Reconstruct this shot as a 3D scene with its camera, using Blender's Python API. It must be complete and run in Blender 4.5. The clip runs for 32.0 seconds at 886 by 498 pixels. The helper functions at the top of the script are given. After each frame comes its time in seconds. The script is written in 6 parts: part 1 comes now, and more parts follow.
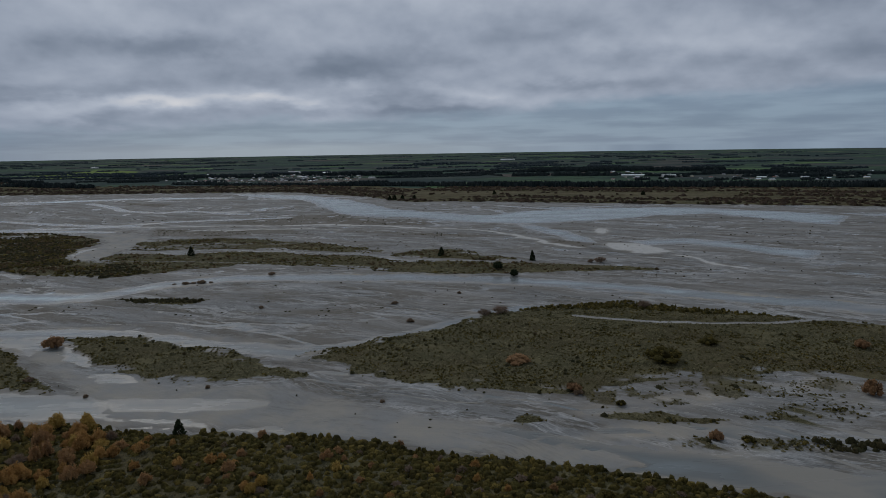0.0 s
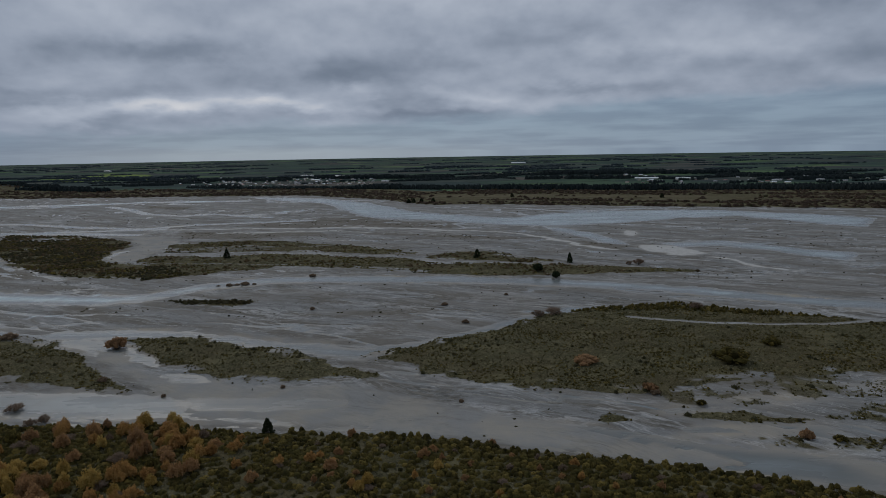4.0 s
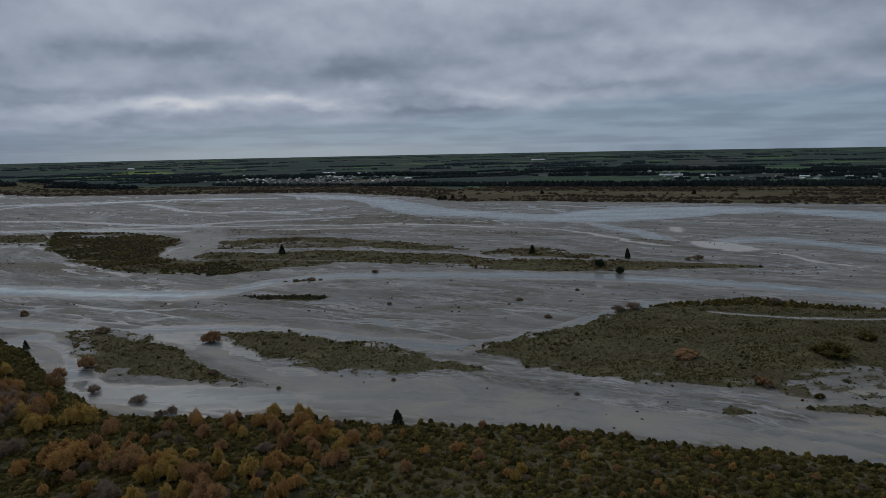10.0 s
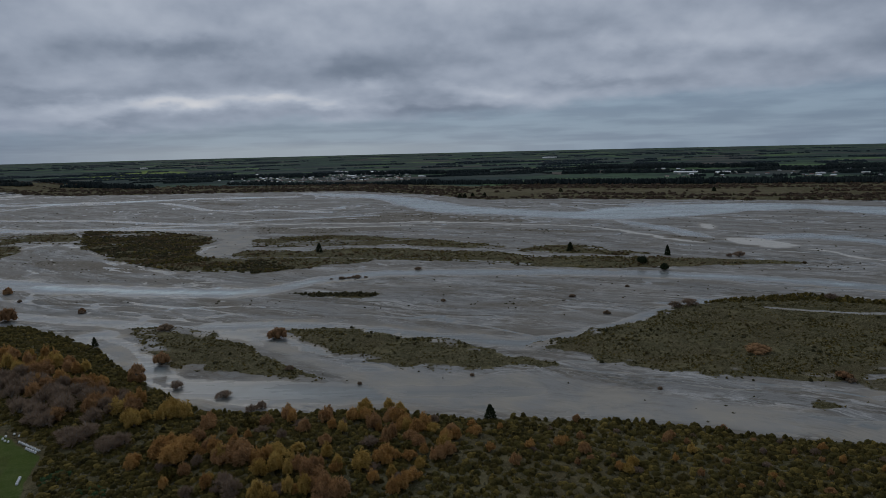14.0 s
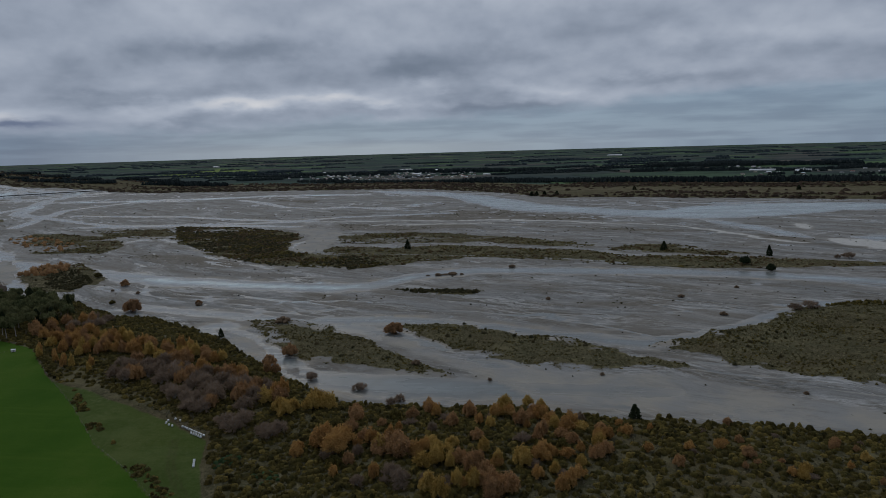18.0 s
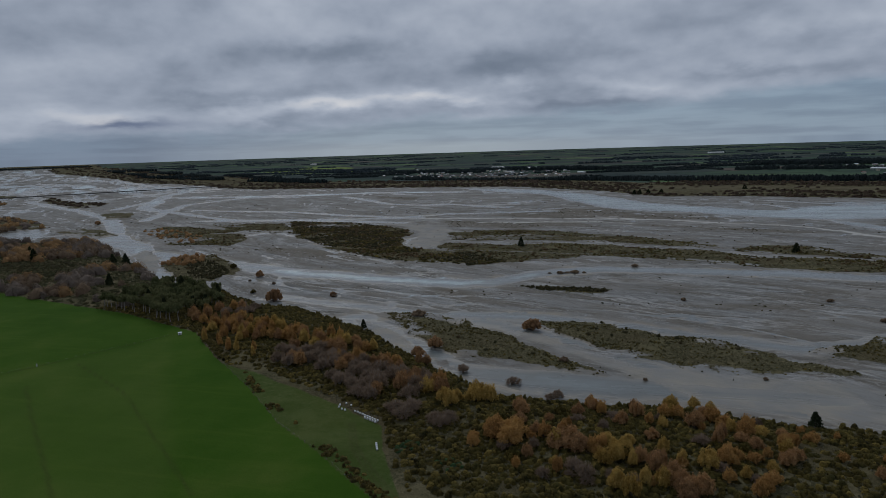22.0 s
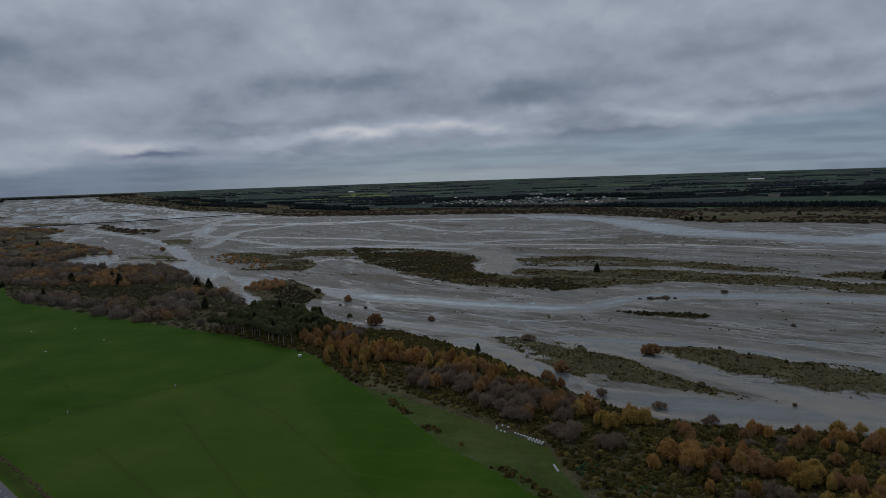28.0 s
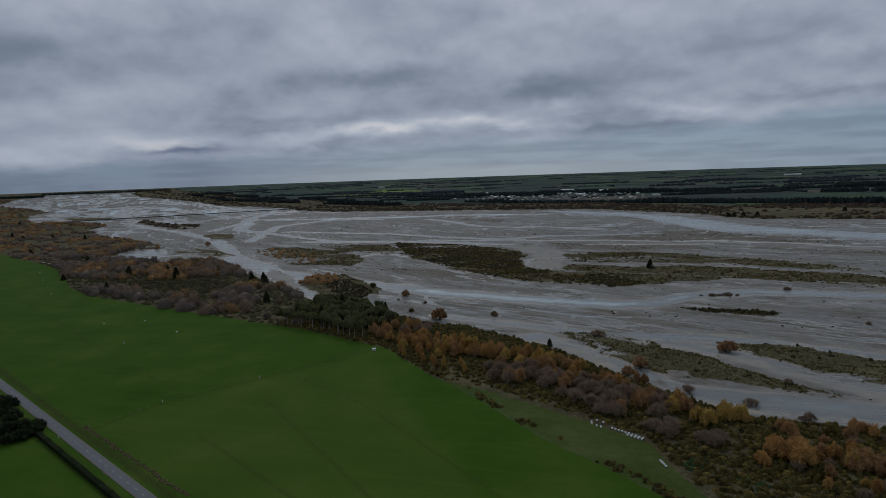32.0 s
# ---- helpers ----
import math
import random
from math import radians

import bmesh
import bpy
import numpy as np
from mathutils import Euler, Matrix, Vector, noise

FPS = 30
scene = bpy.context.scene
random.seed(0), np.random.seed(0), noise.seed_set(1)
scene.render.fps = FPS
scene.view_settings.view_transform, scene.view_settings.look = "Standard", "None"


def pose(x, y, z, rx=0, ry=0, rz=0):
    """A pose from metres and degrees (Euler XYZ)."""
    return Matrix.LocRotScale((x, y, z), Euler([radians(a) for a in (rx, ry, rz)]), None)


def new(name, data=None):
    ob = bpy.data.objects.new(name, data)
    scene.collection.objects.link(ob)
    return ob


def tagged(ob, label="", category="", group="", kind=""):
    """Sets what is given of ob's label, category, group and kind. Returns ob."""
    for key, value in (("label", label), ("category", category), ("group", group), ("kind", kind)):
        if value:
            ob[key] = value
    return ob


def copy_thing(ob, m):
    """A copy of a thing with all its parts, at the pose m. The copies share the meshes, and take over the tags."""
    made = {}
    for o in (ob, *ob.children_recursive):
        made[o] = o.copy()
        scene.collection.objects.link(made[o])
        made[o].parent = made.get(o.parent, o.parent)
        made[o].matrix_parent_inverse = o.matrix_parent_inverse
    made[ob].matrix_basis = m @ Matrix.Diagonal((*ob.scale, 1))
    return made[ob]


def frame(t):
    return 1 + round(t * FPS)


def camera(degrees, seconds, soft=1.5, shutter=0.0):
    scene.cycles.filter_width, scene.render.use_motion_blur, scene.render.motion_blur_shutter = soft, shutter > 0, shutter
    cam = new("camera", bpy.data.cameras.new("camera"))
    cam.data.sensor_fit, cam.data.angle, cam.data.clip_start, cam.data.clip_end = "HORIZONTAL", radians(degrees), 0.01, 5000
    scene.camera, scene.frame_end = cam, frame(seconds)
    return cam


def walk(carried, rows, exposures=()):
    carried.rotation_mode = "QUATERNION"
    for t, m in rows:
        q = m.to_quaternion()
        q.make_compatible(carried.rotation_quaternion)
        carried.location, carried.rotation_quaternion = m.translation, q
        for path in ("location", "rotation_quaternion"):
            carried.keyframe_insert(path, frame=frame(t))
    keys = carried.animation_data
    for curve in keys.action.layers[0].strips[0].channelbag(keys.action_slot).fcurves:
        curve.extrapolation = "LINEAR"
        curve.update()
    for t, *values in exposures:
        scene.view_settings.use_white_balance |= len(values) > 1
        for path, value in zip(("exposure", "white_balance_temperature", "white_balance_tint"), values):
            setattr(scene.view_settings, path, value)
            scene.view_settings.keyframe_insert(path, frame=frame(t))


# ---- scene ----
cam = camera(70.0, 32.0, soft=0.8)
METRES, EYE, TILT, LEAN, TURN = 390.0, 155.0, -9.05, 0.9, 0.0
ROWS = [
    (0.0, 0.0, 0.0, 0.0, 0.0, 0.0, -0.0),
    (0.5, -0.0115, -0.0005, -0.0005, 0.01, 0.02, 0.0),
    (1.0, -0.025, -0.0008, -0.0009, 0.04, 0.06, -0.0),
    (1.5, -0.0393, -0.0015, -0.0015, 0.09, 0.1, -0.0),
    (2.0, -0.0547, -0.0021, -0.0024, 0.13, 0.16, 0.0),
    (2.5, -0.0706, -0.0029, -0.0034, 0.17, 0.21, 0.02),
    (3.0, -0.0871, -0.0035, -0.0047, 0.21, 0.26, 0.05),
    (3.5, -0.1037, -0.0046, -0.0047, 0.27, 0.29, 0.04),
    (5.5, -0.1625, -0.0095, -0.0065, 0.55, 0.34, 0.04),
    (6.0, -0.1762, -0.0108, -0.0068, 0.65, 0.32, 0.04),
    (6.5, -0.1898, -0.0116, -0.0072, 0.73, 0.31, 0.04),
    (7.0, -0.2034, -0.0127, -0.0075, 0.82, 0.27, 0.03),
    (7.5, -0.2175, -0.0137, -0.0078, 0.9, 0.24, 0.04),
    (8.0, -0.2315, -0.0148, -0.0082, 0.98, 0.2, 0.02),
    (8.5, -0.2459, -0.016, -0.0085, 1.04, 0.16, 0.03),
    (9.0, -0.2605, -0.0173, -0.0089, 1.1, 0.12, 0.0),
    (9.5, -0.2756, -0.0182, -0.0093, 1.14, 0.1, -0.01),
    (10.0, -0.2906, -0.0191, -0.0096, 1.19, 0.07, 0.03),
    (10.5, -0.3061, -0.0201, -0.0099, 1.24, 0.06, 0.06),
    (11.0, -0.3221, -0.0212, -0.0106, 1.27, 0.05, 0.09),
    (11.5, -0.3382, -0.022, -0.0113, 1.32, 0.03, 0.11),
    (12.0, -0.3546, -0.0235, -0.0112, 1.37, 0.01, 0.12),
    (12.5, -0.3707, -0.0247, -0.0118, 1.41, 0.0, 0.14),
    (13.0, -0.3869, -0.0258, -0.0124, 1.44, -0.02, 0.19),
    (13.5, -0.4034, -0.0269, -0.0129, 1.47, -0.04, 0.2),
    (14.0, -0.4198, -0.0281, -0.0138, 1.51, -0.06, 0.22),
    (14.5, -0.4364, -0.0294, -0.0138, 1.55, -0.09, 0.23),
    (16.5, -0.5017, -0.0343, -0.0155, 1.54, -0.2, 0.26),
    (17.0, -0.5182, -0.0352, -0.0157, 1.57, -0.22, 0.27),
    (17.5, -0.5352, -0.0365, -0.0159, 2.64, -0.22, 0.15),
    (18.0, -0.5517, -0.0388, -0.0162, 6.39, -0.23, -0.34),
    (18.5, -0.5664, -0.0414, -0.0172, 8.91, -0.27, -0.7),
    (19.0, -0.5817, -0.0446, -0.018, 9.29, -0.31, -0.76),
    (19.5, -0.5985, -0.0482, -0.0187, 9.69, -0.33, -0.81),
    (20.0, -0.6134, -0.0522, -0.0189, 11.84, -0.36, -1.09),
    (20.5, -0.6281, -0.0566, -0.0195, 12.13, -0.36, -1.11),
    (21.0, -0.6434, -0.0609, -0.0202, 12.38, -0.41, -1.13),
    (21.5, -0.6585, -0.0653, -0.0209, 13.0, -0.47, -1.19),
    (22.0, -0.6738, -0.07, -0.0215, 13.78, -0.53, -1.3),
    (22.5, -0.6887, -0.0749, -0.0223, 14.29, -0.57, -1.33),
    (23.0, -0.7038, -0.0798, -0.0228, 14.88, -0.61, -1.38),
    (23.5, -0.7193, -0.0851, -0.0233, 15.42, -0.64, -1.42),
    (24.0, -0.7349, -0.0901, -0.0242, 15.51, -0.68, -1.44),
    (24.5, -0.7512, -0.0956, -0.0248, 15.55, -0.52, -1.42),
    (25.0, -0.7677, -0.1015, -0.0233, 15.59, 3.63, -1.41),
    (25.5, -0.7835, -0.1079, -0.0245, 15.64, 8.9, -1.41),
    (26.0, -0.8004, -0.1137, -0.0266, 15.69, 11.5, -1.42),
    (26.5, -0.8173, -0.1194, -0.0287, 15.74, 10.2, -1.42),
    (27.0, -0.8342, -0.1251, -0.0307, 15.8, 6.9, -1.43),
    (27.5, -0.8511, -0.1309, -0.0328, 15.85, 3.71, -1.43),
    (28.0, -0.8688, -0.1369, -0.0332, 15.92, 1.89, -1.42),
    (28.5, -0.8861, -0.1423, -0.034, 15.99, 1.41, -1.41),
    (29.0, -0.9035, -0.1486, -0.0348, 16.39, 1.38, -1.46),
    (29.5, -0.9205, -0.1547, -0.0359, 16.87, 1.34, -1.54),
    (30.0, -0.9376, -0.1612, -0.0366, 17.25, 1.32, -1.59),
    (30.5, -0.9537, -0.1675, -0.0367, 17.52, 1.31, -1.63),
    (31.0, -0.965, -0.1724, -0.0368, 17.63, 1.32, -1.65),
    (31.5, -0.9724, -0.1755, -0.037, 17.78, 1.39, -1.67),
    (32.0, -0.9748, -0.1767, -0.0373, 17.99, 1.43, -1.71),
]
EXPOSURES = [(0.0, 0.0), (22.0, 0.0), (24.5, -0.04), (25.0, -0.06), (25.5, -0.56), (26.3, -0.7), (27.5, -0.35), (28.5, -0.08), (32.0, -0.08)]
walk(cam, [(t, pose(0, 0, EYE, TILT, LEAN, TURN) @ pose(METRES * x, METRES * y, METRES * z, 90 + pitch, roll, yaw)) for t, x, y, z, yaw, pitch, roll in ROWS], EXPOSURES)


# ---- world, sun ----
def shade_links(nt):
    """Two short ways to add and to join nodes."""
    def add(kind, **values):
        n = nt.nodes.new(kind)
        for k, v in values.items():
            n.inputs[k.replace("_", " ")].default_value = v
        return n
    return add, nt.links.new


SUN_EL, SUN_AZ = 38.0, -28.0
world = bpy.data.worlds.new("world")
scene.world = world
world.use_nodes = True
wt = world.node_tree
wt.nodes.clear()
wadd, wlink = shade_links(wt)


def wmath(op, a, b=None, clamp=False):
    n = wt.nodes.new("ShaderNodeMath")
    n.operation, n.use_clamp = op, clamp
    for i, v in enumerate((a, b)):
        if v is None:
            continue
        if isinstance(v, (int, float)):
            n.inputs[i].default_value = v
        else:
            wlink(v, n.inputs[i])
    return n.outputs[0]


def wramp(fac, stops, ease="EASE"):
    n = wt.nodes.new("ShaderNodeValToRGB")
    n.color_ramp.interpolation = ease
    els = n.color_ramp.elements
    while len(els) < len(stops):
        els.new(0.5)
    for e, (p, c) in zip(els, stops):
        e.position, e.color = p, (*c, 1) if len(c) == 3 else c
    wlink(fac, n.inputs[0])
    return n.outputs[0]


def wmix(fac, a, b, blend="MIX"):
    n = wt.nodes.new("ShaderNodeMix")
    n.data_type, n.blend_type = "RGBA", blend
    for i, v in ((0, fac), (6, a), (7, b)):
        if isinstance(v, (int, float)):
            n.inputs[i].default_value = v
        elif isinstance(v, tuple):
            n.inputs[i].default_value = (*v, 1)
        else:
            wlink(v, n.inputs[i])
    return n.outputs[2]


def cloud_noise(sx, sy, detail, rough, shift, step=0.0):
    c = wt.nodes.new("ShaderNodeCombineXYZ")
    wlink(wmath("MULTIPLY", azimuth, sx), c.inputs[0])
    wlink(wmath("MULTIPLY", wmath("ADD", lift, step), sy), c.inputs[1])
    c.inputs[2].default_value = shift
    n = wadd("ShaderNodeTexNoise", Scale=1.0, Detail=detail, Roughness=rough)
    wlink(c.outputs[0], n.inputs["Vector"])
    return n.outputs["Fac"]


coord = wt.nodes.new("ShaderNodeTexCoord")
sep = wt.nodes.new("ShaderNodeSeparateXYZ")
wlink(coord.outputs["Generated"], sep.inputs[0])
up = wmath("MAXIMUM", sep.outputs[2], 0.0)
lift = wmath("POWER", wmath("ADD", up, 0.012), 0.62)
azimuth = wmath("ARCTAN2", wmath("MULTIPLY", sep.outputs[0], -1.0), sep.outputs[1])
big = cloud_noise(2.4, 5.0, 3.0, 0.45, 3.7)
mid = cloud_noise(6.5, 9.0, 4.0, 0.5, 11.3)
fine = cloud_noise(22.0, 36.0, 4.0, 0.55, 23.1)


def relief(sx, sy, detail, rough, shift, step):
    """Lit tops and shaded flat bases: how a cloud's density falls off upwards."""
    return wmath("SUBTRACT", cloud_noise(sx, sy, detail, rough, shift), cloud_noise(sx, sy, detail, rough, shift, step))


heap = wmath("ADD", 0.52, wmath("MULTIPLY", wmath("SUBTRACT", big, 0.5), 0.30))
heap = wmath("ADD", heap, wmath("MULTIPLY", wmath("SUBTRACT", mid, 0.5), 0.16))
heap = wmath("ADD", heap, wmath("MULTIPLY", relief(5.0, 8.5, 4.0, 0.48, 41.7, 0.045), 0.30))
heap = wmath("ADD", heap, wmath("MULTIPLY", relief(15.0, 19.0, 4.0, 0.5, 57.3, 0.020), 0.15))
# the large cloud masses: bearing to the left and height in degrees, half width, half height, brighter or darker
wav = wmath("ADD", azimuth, wmath("ADD", wmath("MULTIPLY", wmath("SUBTRACT", mid, 0.5), 0.20), wmath("MULTIPLY", wmath("SUBTRACT", fine, 0.5), 0.06)))
wel = wmath("ADD", up, wmath("ADD", wmath("MULTIPLY", wmath("SUBTRACT", fine, 0.5), 0.022), wmath("MULTIPLY", wmath("SUBTRACT", mid, 0.5), 0.045)))
CLOUDS = [(23.0, 3.9, 5.0, 0.75, 0.27), (14.5, 4.4, 4.0, 0.6, 0.169), (30.5, 3.0, 4.0, 0.7, 0.156), (43.0, 3.2, 6.0, 0.8, 0.13),
          (22.0, 8.2, 8.0, 1.0, -0.156), (9.0, 6.9, 5.0, 0.8, -0.13), (7.5, 5.4, 2.6, 0.5, 0.117), (-1.0, 5.0, 3.5, 0.6, 0.13),
          (2.0, 3.5, 8.0, 0.45, -0.104), (-12.0, 5.2, 8.0, 0.6, -0.13), (-15.0, 8.3, 5.0, 0.8, 0.104), (-27.0, 6.6, 8.0, 1.2, -0.078),
          (-7.0, 13.0, 9.0, 1.4, 0.104), (43.0, 8.0, 7.0, 1.4, 0.078), (53.0, 9.5, 5.0, 1.0, -0.078), (10.0, 14.0, 8.0, 1.6, 0.078),
          (48.0, 14.5, 7.0, 1.6, 0.078), (33.0, 5.6, 5.0, 0.7, 0.065), (34.0, 4.4, 6.0, 0.5, -0.065), (-22.0, 10.5, 9.0, 1.2, 0.039),
          (10.0, 21.0, 70.0, 6.0, 0.1)]
for bearing, high, wide, tall, amount in CLOUDS:
    p = wmath("POWER", wmath("ABSOLUTE", wmath("DIVIDE", wmath("SUBTRACT", wav, radians(bearing)), radians(wide))), 2.0)
    q = wmath("POWER", wmath("ABSOLUTE", wmath("DIVIDE", wmath("SUBTRACT", wel, math.sin(radians(high))), radians(tall))), 2.0)
    heap = wmath("ADD", heap, wmath("MULTIPLY", wmath("EXPONENT", wmath("MULTIPLY", wmath("ADD", p, q), -1.0)), amount))
deck = wramp(heap, [(0.28, (0.112, 0.144, 0.195)), (0.43, (0.184, 0.221, 0.286)), (0.53, (0.272, 0.314, 0.390)),
                    (0.64, (0.364, 0.407, 0.484)), (0.80, (0.58, 0.59, 0.62))], "LINEAR")
# the smooth, bluer strip of open sky below the cloud bases, higher towards the right bank
brim = wmath("MINIMUM", wmath("MAXIMUM", wmath("SUBTRACT", 0.058, wmath("MULTIPLY", azimuth, 0.05)), 0.027), 0.085)
low = wramp(wmath("SUBTRACT", wmath("SUBTRACT", wel, brim), -0.5), [(0.486, (1, 1, 1)), (0.508, (0, 0, 0))])
skytex = wt.nodes.new("ShaderNodeTexSky")
skytex.sky_type, skytex.sun_disc = "NISHITA", False
skytex.sun_elevation, skytex.sun_rotation = radians(SUN_EL), radians(SUN_AZ)
skytex.air_density, skytex.dust_density = 1.0, 0.5
clear = wmix(1.0, skytex.outputs[0], (0.055, 0.060, 0.066), "MULTIPLY")
faint = cloud_noise(7.0, 30.0, 4.0, 0.5, 71.0)
veil = wmix(0.10, wramp(faint, [(0.36, (0.140, 0.198, 0.282)), (0.64, (0.200, 0.273, 0.362))]), clear)
shade = wramp(azimuth, [(0.35, (1, 1, 1)), (0.75, (0.66, 0.70, 0.78))])
veil = wmix(1.0, veil, shade, "MULTIPLY")
gap = wmath("MULTIPLY", wmath("EXPONENT", wmath("MULTIPLY", wmath("ADD", wmath("POWER", wmath("ABSOLUTE", wmath("DIVIDE", wmath("SUBTRACT", wav, radians(39.5)), radians(4.0))), 2.0),
                                                               wmath("POWER", wmath("ABSOLUTE", wmath("DIVIDE", wmath("SUBTRACT", wel, 0.042), 0.010)), 2.0)), -1.0)), 0.85)
colour = wmix(wmath("MULTIPLY", low, 0.86), deck, veil)
colour = wmix(gap, colour, (0.095, 0.125, 0.205))
# pale light along the horizon, out to sea
strip = wmath("MULTIPLY", wramp(up, [(0.0, (1, 1, 1)), (0.016, (0, 0, 0))]), wmath("EXPONENT", wmath("MULTIPLY", wmath("POWER", wmath("ABSOLUTE", wmath("DIVIDE", wmath("SUBTRACT", azimuth, 0.22), 0.30)), 2.0), -1.0)))
colour = wmix(wmath("MULTIPLY", strip, 0.6), colour, (0.33, 0.375, 0.41))
back = wadd("ShaderNodeBackground", Strength=1.07)
wlink(colour, back.inputs[0])
wout = wt.nodes.new("ShaderNodeOutputWorld")
wlink(back.outputs[0], wout.inputs[0])

sun = new("sun", bpy.data.lights.new("sun", "SUN"))
sun.data.energy, sun.data.angle, sun.data.color = 0.75, radians(25), (1.0, 0.985, 0.96)
sun.matrix_world = pose(0, 0, 600, 90 - SUN_EL, 0, 180 - SUN_AZ)


# ---- materials ----
def kit(name, rough=0.85, spec=0.2, metal=0.0):
    """A new material: its tree's adder and joiner, and its shader."""
    m = bpy.data.materials.new(name)
    m.use_nodes = True
    b = m.node_tree.nodes["Principled BSDF"]
    b.inputs["Roughness"].default_value, b.inputs["Metallic"].default_value = rough, metal
    b.inputs["Specular IOR Level"].default_value = spec
    return m, m.node_tree, b


def mapped(nt, sx=1.0, sy=1.0, sz=1.0, rz=0.0):
    """World position, turned and scaled."""
    g = nt.nodes.new("ShaderNodeNewGeometry")
    k = nt.nodes.new("ShaderNodeMapping")
    k.vector_type = "POINT"
    k.inputs["Scale"].default_value, k.inputs["Rotation"].default_value = (sx, sy, sz), (0, 0, radians(rz))
    nt.links.new(g.outputs["Position"], k.inputs["Vector"])
    return k.outputs[0]


def noisy(nt, vec, scale, detail=4.0, rough=0.6):
    n = nt.nodes.new("ShaderNodeTexNoise")
    n.inputs["Scale"].default_value, n.inputs["Detail"].default_value, n.inputs["Roughness"].default_value = scale, detail, rough
    nt.links.new(vec, n.inputs["Vector"])
    return n.outputs["Fac"]


def ramped(nt, fac, stops):
    n = nt.nodes.new("ShaderNodeValToRGB")
    els = n.color_ramp.elements
    while len(els) < len(stops):
        els.new(0.5)
    for e, (p, c) in zip(els, stops):
        e.position, e.color = p, (c, c, c, 1) if isinstance(c, (int, float)) else (*c, 1)
    nt.links.new(fac, n.inputs[0])
    return n.outputs[0]


def mixed(nt, fac, a, b, blend="MIX"):
    n = nt.nodes.new("ShaderNodeMix")
    n.data_type, n.blend_type = "RGBA", blend
    for i, v in ((0, fac), (6, a), (7, b)):
        if isinstance(v, (int, float)):
            n.inputs[i].default_value = v
        elif isinstance(v, tuple):
            n.inputs[i].default_value = (*v, 1)
        else:
            nt.links.new(v, n.inputs[i])
    return n.outputs[2]


def sums(nt, op, a, b, clamp=False):
    n = nt.nodes.new("ShaderNodeMath")
    n.operation, n.use_clamp = op, clamp
    for i, v in enumerate((a, b)):
        if isinstance(v, (int, float)):
            n.inputs[i].default_value = v
        else:
            nt.links.new(v, n.inputs[i])
    return n.outputs[0]


def bumped(nt, b, height, strength, dist):
    n = nt.nodes.new("ShaderNodeBump")
    n.inputs["Strength"].default_value, n.inputs["Distance"].default_value = strength, dist
    nt.links.new(height, n.inputs["Height"])
    nt.links.new(n.outputs[0], b.inputs["Normal"])


def simple(name, dark, light, scale=1.0, rough=0.85, spec=0.2, metal=0.0, bump=0.0):
    """A plain surface with grain and broader stains."""
    m, nt, b = kit(name, rough, spec, metal)
    v = mapped(nt)
    f = sums(nt, "ADD", sums(nt, "MULTIPLY", noisy(nt, v, scale * 6), 0.5), sums(nt, "MULTIPLY", noisy(nt, v, scale * 0.7), 0.5))
    nt.links.new(ramped(nt, f, [(0.32, dark), (0.68, light)]), b.inputs["Base Color"])
    if bump:
        bumped(nt, b, noisy(nt, v, scale * 6), 0.5, bump)
    return m


def foliage(name, dark, light, tip, rough=0.8, per_thing=0.5, through_light=0.4, patch_size=0.22):
    """Leaves: each leaf, each plant and each patch varies; light comes through."""
    m, nt, b = kit(name, rough, 0.04)
    g = nt.nodes.new("ShaderNodeNewGeometry")
    o = nt.nodes.new("ShaderNodeObjectInfo")
    patch = noisy(nt, mapped(nt), patch_size, 4.0)
    leaf = ramped(nt, g.outputs["Random Per Island"], [(0.0, dark), (0.75, light), (1.0, tip)])
    tone = sums(nt, "ADD", sums(nt, "MULTIPLY", o.outputs["Random"], per_thing), sums(nt, "MULTIPLY", patch, 1.0 - per_thing * 0.5))
    col = mixed(nt, ramped(nt, tone, [(0.35, 0.0), (0.85, 0.8)]), leaf, tip)
    col = mixed(nt, ramped(nt, noisy(nt, mapped(nt), 1.3, 2.0), [(0.35, 0.55), (0.6, 0.0)]), col, dark)
    nt.links.new(col, b.inputs["Base Color"])
    tr = nt.nodes.new("ShaderNodeBsdfTranslucent")
    nt.links.new(col, tr.inputs["Color"])
    mx = nt.nodes.new("ShaderNodeMixShader")
    mx.inputs[0].default_value = through_light
    nt.links.new(b.outputs[0], mx.inputs[1]), nt.links.new(tr.outputs[0], mx.inputs[2])
    nt.links.new(mx.outputs[0], nt.nodes["Material Output"].inputs["Surface"])
    return m


